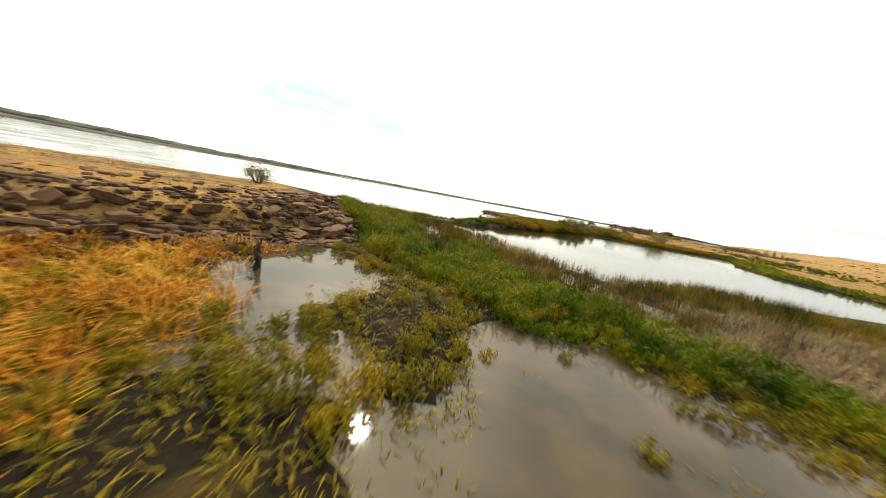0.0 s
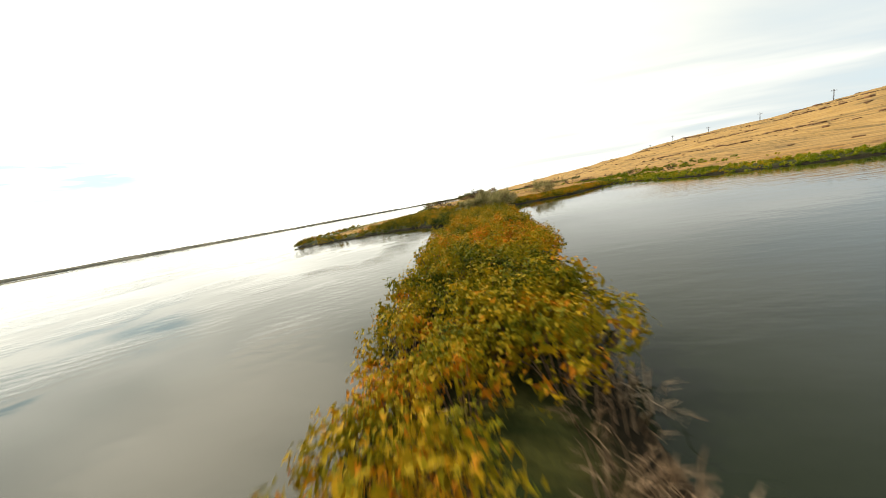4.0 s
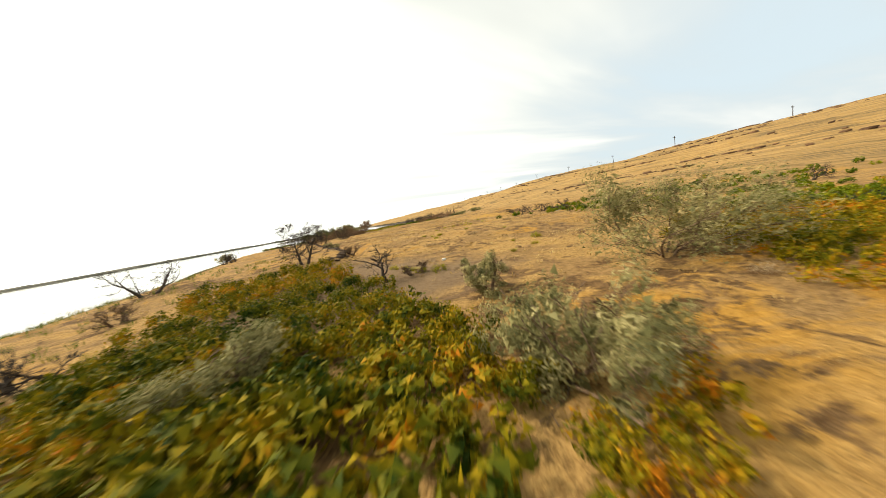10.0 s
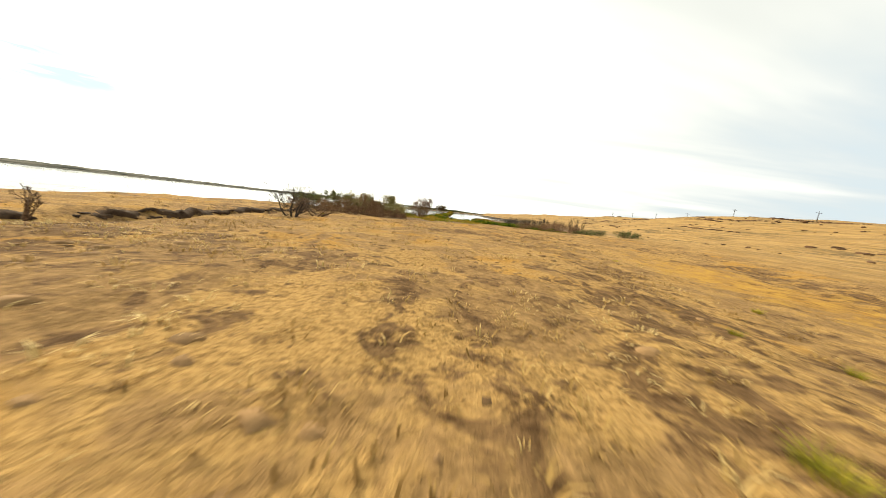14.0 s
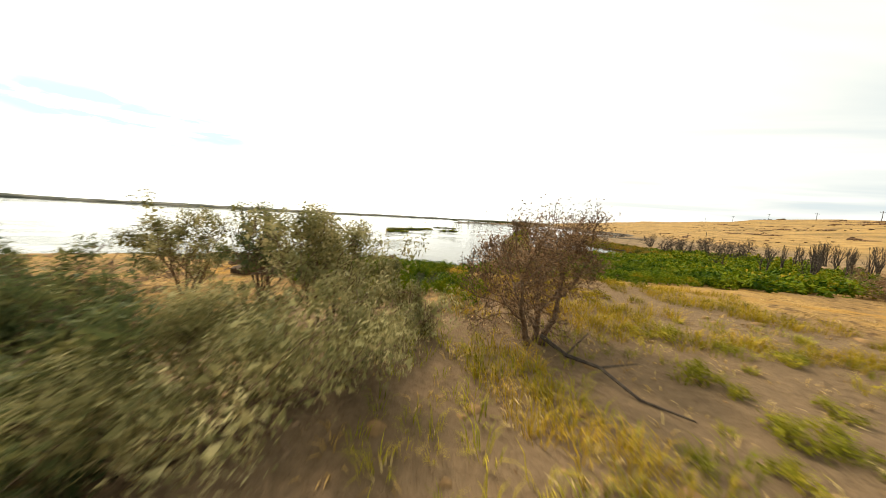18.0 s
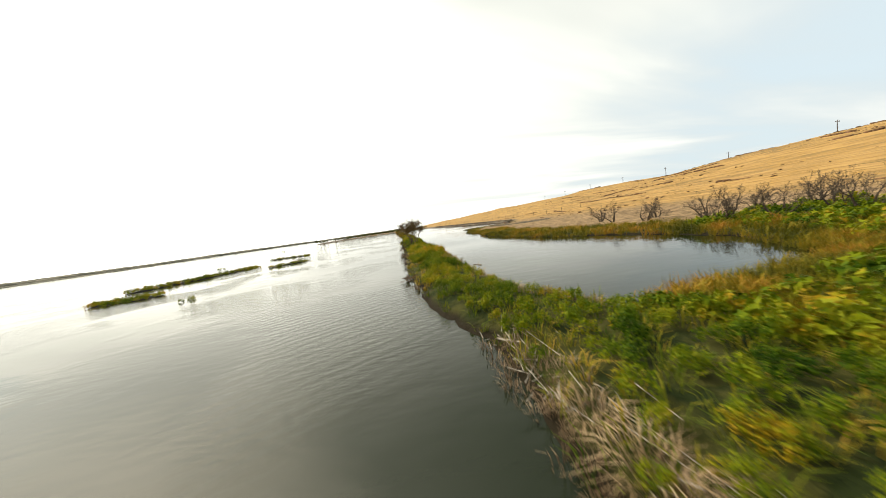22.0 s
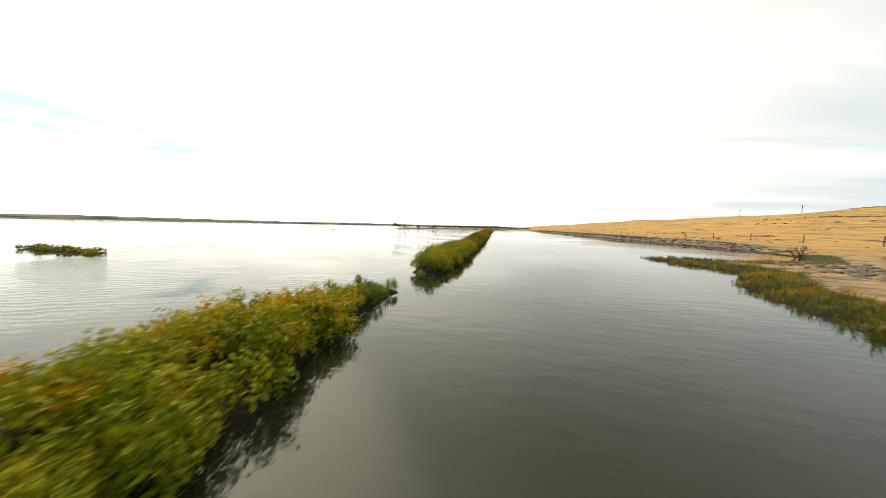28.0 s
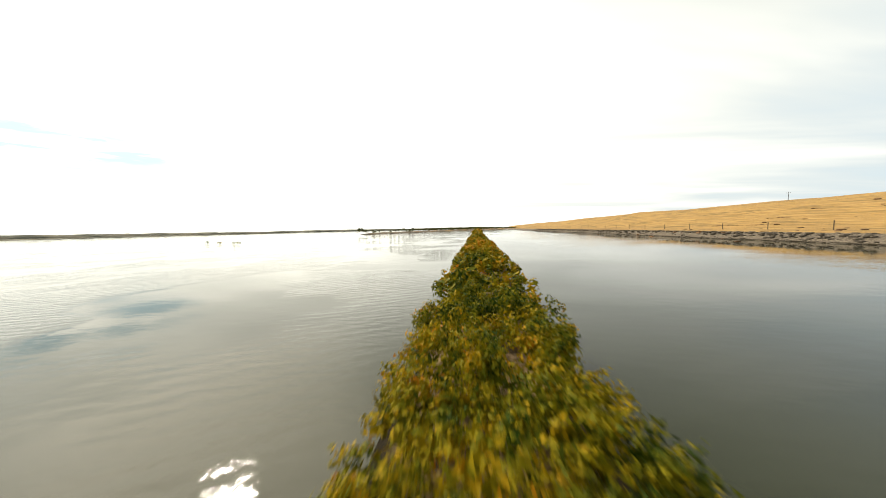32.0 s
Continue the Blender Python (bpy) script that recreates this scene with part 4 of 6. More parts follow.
def start_strip(x, y):
    line = near_line(x, y, [(-24, 15.5), (-19, 12.5), (-14, 9.8), (-9, 8.6), (-4.5, 7.6), (-0.9, 9.0), (2.5, 9.2), (6, 8.6), (12, 10)])
    return (line < 1.7 + 0.5 * fractal(x, y, 2.0, 2, 61)) * 0.95


def green_mat(x, y):
    a = near_line(x, y, [(-4.0, 9.5), (-6.6, 9.8), (-8.0, 11.6)]) < 1.7 + 0.6 * fractal(x, y, 1.6, 2, 64)
    b = near_line(x, y, [(-24, 17.6), (-18.5, 15.4), (-15.0, 13.2), (-12.7, 9.6)]) < 1.7 + 0.5 * fractal(x, y, 1.8, 2, 65)
    return (a | b) * 0.95


def start_reeds(x, y):
    belt = smooth(y + 0.55 * x, -0.5, 1.5) * smooth(y - 0.2 * x, 8.2, 9.6) * smooth(y, np.where(x < -13, 20.6, 22), np.where(x < -13, 19.6, 20.8))
    edge = poly_distance(x, y, LAGOON)
    thin = 0.55 + 0.45 * hash_noise(x / 1.3, y / 1.3, 71)
    pool = 1 - 0.85 * (poly_distance(x, y, POOLS[0]) > 0.1) - 0.9 * (poly_distance(x, y, POOLS[2]) > 0.1) - 0.75 * green_mat(x, y) - 0.75 * np.exp(-(((x + 5.5) / 2.2) ** 2 + ((y - 14.2) / 1.0) ** 2)) - 0.6 * np.exp(-(((x - 2) / 2.5) ** 2 + ((y - 15.0) / 0.8) ** 2))
    return (x > -23) * (x < 12) * (edge < np.where(x < -9.7, 2.4, 0.3)) * (1 - 0.35 * (edge > 0)) * belt * np.clip(pool, 0, 1) * np.clip(thin + 0.35, 0, 1)


STRIP = scatter(-26, 13, 4, 20, 0.44, lambda x, y: np.maximum(start_strip(x, y), green_mat(x, y) * 0.8), 21)
stuff("tall_grass", "tall bright green marsh grass along the pools", "grass", [np.concatenate([GRASS[k], blade_tuft(300 + k, 18, 0.5, 0.24, 0.02, 0.4, 0.2)]) for k in range(5)], STRIP, LEAF_GREEN, 22, 0.8, 1.4)
GREENS = scatter(-26, 13, 4, 20, 0.66, lambda x, y: np.maximum(start_strip(x, y) * 0.75, green_mat(x, y)), 23)
stuff("low_shrubs", "low green weeds standing in the marsh grass", "shrubs", SHRUB_LOW, GREENS, LEAF_GREEN, 24, 0.5, 0.95)
BELT = scatter(-23, 12, 8, 24, 0.33, start_reeds, 25)
beige = (BELT[:, 0] + 0.4 * fractal(BELT[:, 0], BELT[:, 1], 2.5, 2, 81) * 5 > 0.5) & (BELT[:, 1] < 15 + 0.35 * BELT[:, 0])
stuff("reed_bed", "brown and olive reeds standing in shallow water", "reeds", REEDS, BELT[~beige], REED_BROWN, 26, 0.6, 0.95)
stuff("dry_grass", "tall dry beige grass bent by the wind", "grass", GRASS + REEDS[:2], BELT[beige], GRASS_BEIGE, 27, 0.7, 1.1)


def gold_flat(x, y):
    g = smooth(0.75 * x + y, -2.6, -4.4) + np.exp(-(((x + 8.6) / 1.6) ** 2 + ((y + 0.6) / 2.2) ** 2))
    water_ = poly_distance(x, y, POOLS[1]) > 0.25
    return (side_of(x, y, LEDGE) < 0.2) * np.clip(g, 0, 1) * np.where(water_, 0.04, 1) * 0.95


def weed_flat(x, y):
    n = fractal(x, y, 1.5, 3, 91)
    inp = np.maximum(poly_distance(x, y, POOLS[1]), poly_distance(x, y, POOLS[3]))
    return (side_of(x, y, LEDGE) < 0) * (y < 8.5) * (x < 7) * np.where(inp > 0.2, 0.12 * (n > 0.45), (n > -0.8) * 0.95)


GOLD = scatter(-12.5, 4, -9, 5.0, 0.24, gold_flat, 31)
stuff("golden_grass", "matted golden orange marsh grass", "grass", MAT_GRASS + GRASS, GOLD, GRASS_GOLD, 32, 0.8, 1.3)
WEEDS = scatter(-10, 7, -6, 8.5, 0.32, weed_flat, 33)
stuff("marsh_weed", "olive and yellow weed lying in the flooded flat", "weeds", MAT_GRASS, WEEDS, WEED, 34, 0.5, 0.9)


MATS = scatter(-10, 7, -6, 8.5, 0.48, lambda x, y: weed_flat(x, y) * (fractal(x, y, 1.5, 3, 91) > -0.3), 63)
stuff("marsh_weed", "soft olive-yellow mats of weed swelling out of the shallow water", "weeds", SHRUB_LOW, MATS, WEED, 64, 0.36, 0.62)

def dike_grass(x, y):
    return (land(x, y, 0.0) & (y > 190) & (y < 277) & (x < -3.4) & (x > -11)) * 0.9


DGRASS = scatter(-11, -3, 190, 277, 0.62, dike_grass, 67)
gilt = (DGRASS[:, 1] > 208) & (DGRASS[:, 1] < 244) & (hash_noise(DGRASS[:, 0] / 1.6, DGRASS[:, 1] / 2.2, 75) > -0.1)
stuff("waterside_grass", "green and yellow grass between the dike's shrubs", "grass", GRASS, DGRASS[~gilt], REED_GREEN, 68, 0.8, 1.4)
stuff("golden_grass", "tall gold and rust grass leaning over the dike's crest", "grass", GRASS, DGRASS[gilt], GRASS_YELLOW, 76, 0.9, 1.6)
EDGE = scatter(-9, 3, 157, 169, 0.5, lambda x, y: (fractal(x, y, 2.2, 2, 69) > 0.0) * (y - 0.5 * x > 160.5) * 0.8, 70)
stuff("tall_grass", "loose yellow-green grass at the meadow's edge", "grass", GRASS, EDGE, TUFT_LIME, 71, 0.5, 1.0)


def east_reeds(x, y):
    d = shore_distance(x, y)
    belt = smooth(d, 7.5, 5.0) * (d > -0.2)
    pond = (x > -3.0) * (y > 198) * (y < 303) * (x < 34)
    return belt * pond * np.where(y > 262, smooth(d, 4.0, 2.0), 1) * ((x > 3) | (y < 240)) * 0.95


EAST = scatter(-3, 34, 198, 303, 0.58, east_reeds, 35)
stuff("reed_bed", "yellow-green and rusty reeds fringing the far bank", "reeds", REEDS_WIDE, EAST, REED_OLIVE, 36, 0.7, 1.2, None, 1 - 0.45 * smooth(EAST[:, 1], 262, 285))


def pond_reeds(x, y):
    d = shore_distance(x, y)
    return (x > -3) * (x < 14) * (y > 188) * (y < 204) * (d > -0.4) * smooth(d, 8, 4) * 0.85


PONDR = scatter(-3, 14, 188, 204, 0.36, pond_reeds, 37)
stuff("reed_bed", "rust-tipped brown and green reeds round the pond end", "reeds", REEDS, PONDR, REED_OLIVE, 38, 0.7, 1.1)


def lagoon_bank(x, y):
    d = shore_distance(x, y)
    return (d > -0.15) * smooth(d, 6, 3) * (x > 5) * (y > 44) * (y < 128) * (x < 40) + 0.7 * (fractal(x, y, 4.0, 2, 62) > -0.2) * np.exp(-((x - 20) / 8) ** 2 - ((y - 106) / 15) ** 2) * smooth(y, 121, 115)


BANK = scatter(4, 40, 44, 128, 0.68, lambda x, y: np.clip(lagoon_bank(x, y), 0, 0.95), 39)
swale_ = BANK[:, 1] > 88
stuff("low_shrubs", "green and yellow waterside growth on the lagoon's far bank", "shrubs", SHRUB_LOW_MID, BANK[~swale_], LEAF_WILLOW, 40, 0.3, 0.65)
stuff("low_shrubs", "low green growth filling the damp hollow behind the bar", "shrubs", SHRUB_LOW_MID, BANK[swale_], LEAF_GREEN, 140, 0.45, 0.85)


def pool_reeds(x, y):
    hole = np.hypot((x + 20.6) / 1.0, (y - 70.7) / 1.4)
    return (poly_distance(x, y, DARK_REEDS) > -0.1) * (hole > 1) * 0.95


DARK = scatter(-27, -17, 67, 80, 0.27, pool_reeds, 41)
stuff("reed_bed", "dark brown reeds round a small algae pool", "reeds", REEDS, DARK, REED_DARK, 42, 0.65, 1.0)


def dead_bank(x, y):
    d = shore_distance(x, y)
    lagoon_side = (y > 21) * (y < 34) * (x > -20.0) * (x < -16) * (d > -0.2) * (d < 0.75)
    pond_side = (x > -9.5) * (x < -7.6) * (y > 190) * (y < 200) * (d > -0.3) * (d < 1.0) + (x > -6.2) * (x < -3.5) * (y > 200) * (y < 256) * (d > -0.3) * (d < 0.9) * (hash_noise(x / 3, y / 4, 58) > -0.55)
    return np.clip(lagoon_side + pond_side, 0, 1) * 0.9


DEADB = scatter(-21, -3, 21, 256, 0.30, dead_bank, 57)
stuff("dead_grass", "matted brown dead grass and roots on the dike's cut edge", "grass", GRASS, DEADB, GRASS_DEAD, 58, 0.45, 0.9)


def bar_gold(x, y):
    n = fractal(x, y, 1.8, 2, 59)
    under_tree = near_line(x, y, [(-7.2, 161.0), (-5.8, 159.0), (-4.4, 157.8)]) < 0.7 + 0.4 * n
    return under_tree * 0.9 + (x > -9.5) * (x < 4) * (y > 163.5) * (y < 172.5) * (n > 0.05) * (y - 0.37 * (x + 6.1) < 171.5) * 0.8


BARG = scatter(-10, 4, 156, 173, 0.30, bar_gold, 60)
stuff("golden_grass", "loose yellow grass on the sandy edge of the meadow", "grass", GRASS, BARG, GRASS_YELLOW, 61, 0.6, 1.1)


def islet_growth(x, y):
    best = np.full(x.shape, -9.0)
    for spine in STRIPS[2:12]:
        best = np.maximum(best, strip_distance(x, y, spine))
    return (best > -0.1) * 0.9


ISLETS = np.concatenate([scatter(-60, -18, 180, 306, 0.6, islet_growth, 43), scatter(-100, -83, 396, 401, 0.9, islet_growth, 44)])
stuff("low_shrubs", "low green plants on the small islets", "shrubs", SHRUB_LOW_MID, ISLETS, LEAF_WILLOW, 45, 0.35, 0.85)


def straw(x, y):
    d = shore_distance(x, y)
    n = fractal(x, y, 4.0, 3, 95)
    bar_ = (y > 78) * (y < 172) * (x > -38) * (x < 14) * (d > 1.2)
    plateau = (y < 14) * (y > -14) * (side_of(x, y, LEDGE) > 1.5) * (d > 0.6)
    return (bar_ + plateau) * np.clip(0.42 + 0.55 * n, 0.03, 0.9)


STRAW_TUFT = [blade_tuft(270 + k, 7, 0.20, 0.26, 0.030, 1.0, 0.35) for k in range(6)]
STRAW = np.concatenate([scatter(-38, 14, -14, 172, 1.1, straw, 51), scatter(-14, 10, 88, 170, 0.56, straw, 50)])
stuff("dry_grass", "short straw-coloured bunch grass on bare sandy ground", "grass", STRAW_TUFT, STRAW, GRASS_STRAW, 52, 0.4, 1.1)


def head_grass(x, y):
    d = shore_distance(x, y)
    return (y > 60) * (y < 112) * (x < -18) * (d > 0.1) * np.where(d < 4, 0.9, 0.35) * (1 - 0.9 * (headland(x, y) > 0.5))


HGRASS = scatter(-46, -18, 60, 112, 0.72, head_grass, 53)
stuff("waterside_grass", "green and tan grass on the outer shore", "grass", GRASS, HGRASS, REED_GREEN, 54, 0.5, 1.0)

lone = tagged(new("willow_shrub"), "small yellow-green willow shrub standing alone in the water", "shrub")
lone.location, lone.scale = (-5.4, 279.4, -0.05), (0.5, 0.5, 0.62)
quad_object("foliage", SHRUB_CLOSE[1][0], LEAF_WILLOW, lone)
quad_object("woody_base", SHRUB_CLOSE[1][1] - np.array([0, 0, 0.5]), BARK_BROWN, lone)

# rounded tufts that one can tell apart on the dry bar
TUFTS = [(-11.7, 94.3), (-11.1, 93.3), (-6.2, 92.2), (-4.6, 94.5), (-6.7, 102.0), (-7.3, 103.4), (-6.6, 103.3), (-5.8, 103.5), (-3.3, 103.3), (-1.7, 99.6),
         (-2.3, 109.7), (-3.1, 109.1), (-1.5, 110.3), (-2.3, 108.8), (-4.2, 108.8), (0.5, 109.9), (-0.4, 108.7), (-0.9, 108.5), (-0.4, 108.1), (-0.6, 111.9), (5.5, 121.7), (4.2, 115.1), (3.7, 112.8), (-0.3, 110.9), (2.3, 110.4), (0.6, 111.4), (6.8, 120.7), (2.4, 117.8), (10.3, 134.6), (9.8, 125.2),
         (-3.5, 160.2), (-2.2, 160.1), (-3.0, 164.2), (-1.7, 162.6), (-0.6, 163.2), (-4.4, 159.2), (-5.2, 158.3), (1.0, 165), (-1.5, 166), (-14, 143), (-13, 145)]
tuft_meshes = []
for k in range(4):
    o = quad_object("blades", np.concatenate([TUSSOCK[k], blade_tuft(320 + k, 60, 0.22, 0.24, 0.018, 0.8, 0.1)]), TUFT_LIME)
    tuft_meshes.append(o.data)
    bpy.data.objects.remove(o)
for k, (tx, ty) in enumerate(TUFTS):
    tuft = tagged(new("grass_tuft", tuft_meshes[k % 4]), "round yellow-green bunch grass tuft on dry sandy ground", "grass tuft", "tufts on the dry bar")
    tuft.location = (tx, ty, float(ground_height(np.array([tx]), np.array([ty]))[0]) - 0.01)
    tuft.rotation_euler, tuft.scale = (0, 0, k * 1.7), [0.5 + 0.35 * ((k * 37) % 10) / 10] * 3

CUSHION = [shrub_shape(190 + k, 520, 0.6, 0.52, 0.075, 16, 0.26) for k in range(3)]
CUSHIONS = [(-3.0, 161.9, 0.75), (-2.7, 160.3, 0.75), (-2.0, 160.4, 0.7), (-2.6, 161.5, 0.5), (-3.3, 159.3, 0.6), (-1.2, 161.4, 0.6), (-0.4, 163.4, 0.7), (-2.6, 164.1, 0.75),
            (-3.4, 164.3, 0.65), (-1.6, 163.6, 0.5), (0.6, 162.4, 0.55), (-1.9, 159.6, 0.45), (-11.3, 93.6, 0.55), (-10.9, 92.6, 0.6), (-10.2, 92.2, 0.6), (-11.8, 94.6, 0.45),
            (-3.2, 94.2, 0.6), (-4.4, 92.8, 0.4), (-6.0, 103.2, 0.45)]
for k, (cx, cy, cs) in enumerate(CUSHIONS):
    cz = float(ground_height(np.array([cx]), np.array([cy]))[0])
    shrub_row("cushion_shrub", "round yellow-green cushion shrub on sandy ground", "cushion shrubs on the bar", np.array([[cx, cy, cz - 0.03]]), [CUSHION[k % 3]], TUFT_LIME, 640 + k, cs * 0.95, cs * 1.05)

LEAFY = np.array([(-9.3, 177.6), (-8.6, 178.6), (-9.0, 179.9), (-8.2, 180.8), (-7.9, 178.0), (-8.4, 182.4), (-7.8, 183.6), (-7.9, 186.4), (-7.2, 176.2), (-6.8, 177.1), (-7.6, 175.5), (-6.3, 176.2), (-7.0, 174.9)])
LEAFY = np.concatenate([LEAFY, ground_height(LEAFY[:, 0], LEAFY[:, 1])[:, None] - 0.03], 1)
shrub_row("green_shrub", "dense dark green leafy shrub between the shore and the gravel line", "green shrubs by the shore", LEAFY, SHRUB_CLOSE, LEAF_DEEP, 670, 0.85, 1.2)
GOLDEN = np.array([(-6.7, 168.2), (-5.7, 169.1), (-4.7, 168.7), (-4.1, 167.5), (-5.4, 167.2), (-3.3, 168.5), (-7.4, 169.3), (-9.9, 169.4), (-10.9, 170.4), (-16.5, 168.4), (-14.8, 167.6), (-12.6, 166.9)])
GOLDEN = np.concatenate([GOLDEN, ground_height(GOLDEN[:, 0], GOLDEN[:, 1])[:, None] - 0.03], 1)
shrub_row("golden_shrub", "soft golden-yellow low shrub on the sandy edge of the meadow", "golden shrubs", GOLDEN, CUSHION, GRASS_YELLOW, 660, 0.8, 1.15)

# ---- trees and large bushes ----
big = dict(levels=3, trunks=6, base=0.05, first=0.30, up=0.6, kids=(2, 4))
SILVER = [(-17.5, 57.5, 2.2, 3.2, 6400), (-16.1, 59.2, 2.3, 3.4, 6400), (-15.7, 61.6, 2.1, 3.0, 4600), (-18.3, 60.0, 1.7, 2.0, 3000), (-18.6, 61.6, 1.5, 2.2, 3000), (-17.8, 63.4, 1.5, 1.7, 2400), (-17.3, 69.2, 2.0, 3.5, 7000), (-19.7, 60.8, 1.5, 1.9, 2600),
          (-11.1, 83.8, 1.4, 2.9, 4200), (-4.2, 86.6, 2.8, 5.4, 9000), (-10.1, 88.2, 1.2, 1.5, 2400), (-16.4, 86.6, 1.2, 2.8, 3600), (-17.6, 81.2, 1.3, 2.2, 3200),
          (-17.0, 77.6, 1.9, 2.3, 4400), (-18.8, 78.7, 1.2, 2.0, 2600), (-27.2, 92.8, 2.2, 1.8, 1500), (-30.3, 130.0, 1.6, 2.4, 1800), (-15.2, 121.0, 1.1, 2.8, 3000)]
for k, (x, y, h, w, n) in enumerate(SILVER):
    tree("silver_bush", "silvery grey-green Russian olive bush, dense and rounded" if n > 1400 else "small silvery grey-green bush on open ground", "bush", x, y, h, w, 400 + k,
         BARK_BROWN, LEAF_SILVER, int(n * 2.3), 0.092, "silver bushes", slim=0.22, heads=int(26 + 9 * w), **big)
CLUMP = [(-10.4, 158.2, 1.9, 4.3, LEAF_SILVER, 10000), (-12.2, 155.9, 1.8, 3.4, LEAF_DARK, 5000), (-11.5, 160.7, 3.2, 3.8, LEAF_SILVER, 7600), (-13.3, 157.0, 2.0, 3.4, LEAF_DARK, 5000),
         (-16.4, 157.6, 2.7, 3.4, LEAF_DARK, 4000), (-18.4, 162.0, 3.2, 3.2, LEAF_SILVER, 3200), (-15.2, 162.3, 3.3, 2.2, LEAF_DARK, 2600),
         (-11.6, 154.8, 1.9, 2.6, LEAF_DARK, 4000), (-13.8, 153.4, 2.8, 3.0, LEAF_SILVER, 4000), (-17.5, 153.4, 2.9, 3.4, LEAF_DARK, 3600),
         (-20.5, 151.0, 2.6, 3.2, LEAF_DARK, 3000), (-21.0, 156.0, 2.6, 3.2, LEAF_DARK, 3000), (-9.6, 161.9, 1.4, 1.8, LEAF_SILVER, 2200)]
for k, (x, y, h, w, m_, n) in enumerate(CLUMP):
    tree("olive_bush", "tall grey-green olive bush in a tangled clump" if m_ is LEAF_SILVER else "tall dark sage-green bush in a tangled clump", "bush", x, y, h, w, 430 + k,
         BARK_BROWN, m_, int(n * (2.6 if x > -11 else 1.3)), 0.075 if x > -11 else 0.12, "bush clump on the bar", slim=0.26, heads=int(30 + 10 * w), **big)
for k, (x, y, h, w) in enumerate([(-12.4, 150.6, 3.2, 3.0), (-10.4, 150.8, 2.0, 2.6), (-8.8, 152.2, 1.3, 2.2), (-14.8, 150.2, 2.2, 3.0), (-17.4, 149.6, 1.8, 2.8), (-11.4, 149.6, 1.2, 2.4), (-13.2, 149.2, 1.3, 2.4), (-15.6, 148.4, 1.5, 3.2), (-10.2, 149.4, 0.9, 2.4), (-8.2, 153.8, 0.8, 1.8), (-19.5, 148.6, 1.7, 3.4), (-11.0, 151.6, 2.3, 2.8)]):
    tree("dead_bush", "brown thorny bush, dense with dry twigs and withered leaves", "bush", x, y, h, w, 450 + k, BARK_BROWN, LEAF_DRY, int(1100 * w), 0.11, slim=0.18, fuzz=0.13, group="bush clump on the bar", levels=3, trunks=6, base=0.035, first=0.3, kids=(3, 5))
tree("olive_tree", "half-bare small tree with pale twigs and a dark trunk", "tree", -6.3, 162.3, 3.7, 4.4, 470, BARK_BROWN, LEAF_DRY, 13000, 0.08, fuzz=0.20, slim=0.26, levels=5, trunks=3, base=0.11, first=0.22, kids=(3, 4))
for k, (x, y, h, w, n) in enumerate([(33.9, 172.0, 1.6, 4.6, 2600), (25.7, 173.4, 1.3, 4.0, 2000), (31.0, 178.5, 1.5, 4.4, 1800)]):
    tree("sage_bush", "low wide dark green bush on dry grassland", "bush", x, y, h, w, 480 + k, BARK_BROWN, LEAF_DARK, n, 0.16, "sage bushes", **big)
for k, (x, y, h, w) in enumerate([(20.5, 176.0, 2.4, 5.0), (17.4, 171.5, 1.8, 3.8), (23.5, 180.5, 2.6, 4.6), (28.5, 183.5, 2.2, 4.6), (14.2, 177.0, 2.0, 3.6), (17.0, 181.0, 2.0, 3.4), (24.5, 174.5, 2.2, 4.4)]):
    tree("dead_bush", "brown bush, scorched and twiggy, with withered leaves", "bush", x, y, h, w, 490 + k, BARK_BROWN, LEAF_DRY, int(500 * w), 0.16, slim=0.16, group="scorched bushes", levels=3, trunks=5, base=0.035, first=0.3, kids=(3, 5))

BURNT = [(22.2, 191.9, 4.0, 1.4), (20.5, 190.0, 3.4, 1.2), (24.0, 194.2, 3.8, 1.5), (25.4, 196.3, 3.5, 1.2), (27.2, 193.0, 3.6, 1.5), (29.0, 198.2, 3.4, 1.3),
         (21.4, 194.6, 3.2, 1.0), (23.2, 190.4, 3.5, 1.1), (26.2, 199.6, 3.3, 1.2), (18.0, 187.0, 2.5, 1.8), (31.2, 201.0, 3.0, 1.5), (33.0, 204.5, 3.2, 1.4),
         (24.6, 191.6, 3.4, 1.0), (28.2, 201.5, 2.9, 1.1), (30.5, 196.0, 3.3, 1.3), (34.5, 200.5, 3.2, 1.4), (16.8, 190.0, 2.8, 1.6), (14.6, 192.6, 2.4, 1.8), (30.0, 190.0, 4.2, 1.4), (33.0, 193.0, 4.0, 1.5), (36.0, 196.0, 4.0, 1.5), (27.5, 205.0, 3.0, 1.8), (24.0, 200.0, 3.0, 1.8)]
for k, (x, y, h, w) in enumerate(BURNT):
    tree("burnt_tree", "straight burnt tree trunk with bare upright branches in green growth", "tree", x, y, h, w, 500 + k, BARK_BURNT, None, 0, group="burnt trees", levels=3, trunks=2, base=0.10, first=0.4, up=0.85, kids=(2, 4), crook=0.12)
SPREADING = [(21.5, 206.0, 3.6, 4.2), (24.6, 208.8, 3.0, 3.4), (19.6, 209.5, 3.0, 3.8), (23.6, 213.0, 3.2, 3.6), (22.0, 216.5, 3.2, 3.4), (26.4, 217.0, 3.4, 3.6), (22.8, 224.3, 3.2, 3.8),
             (27.4, 227.0, 2.8, 3.6), (24.0, 234.0, 2.8, 3.2), (18.4, 212.2, 2.4, 3.0), (29.0, 212.0, 3.6, 3.6), (21.8, 203.2, 3.0, 3.6), (22.4, 229.6, 3.6, 4.6), (41, 309, 2.0, 2.6)]
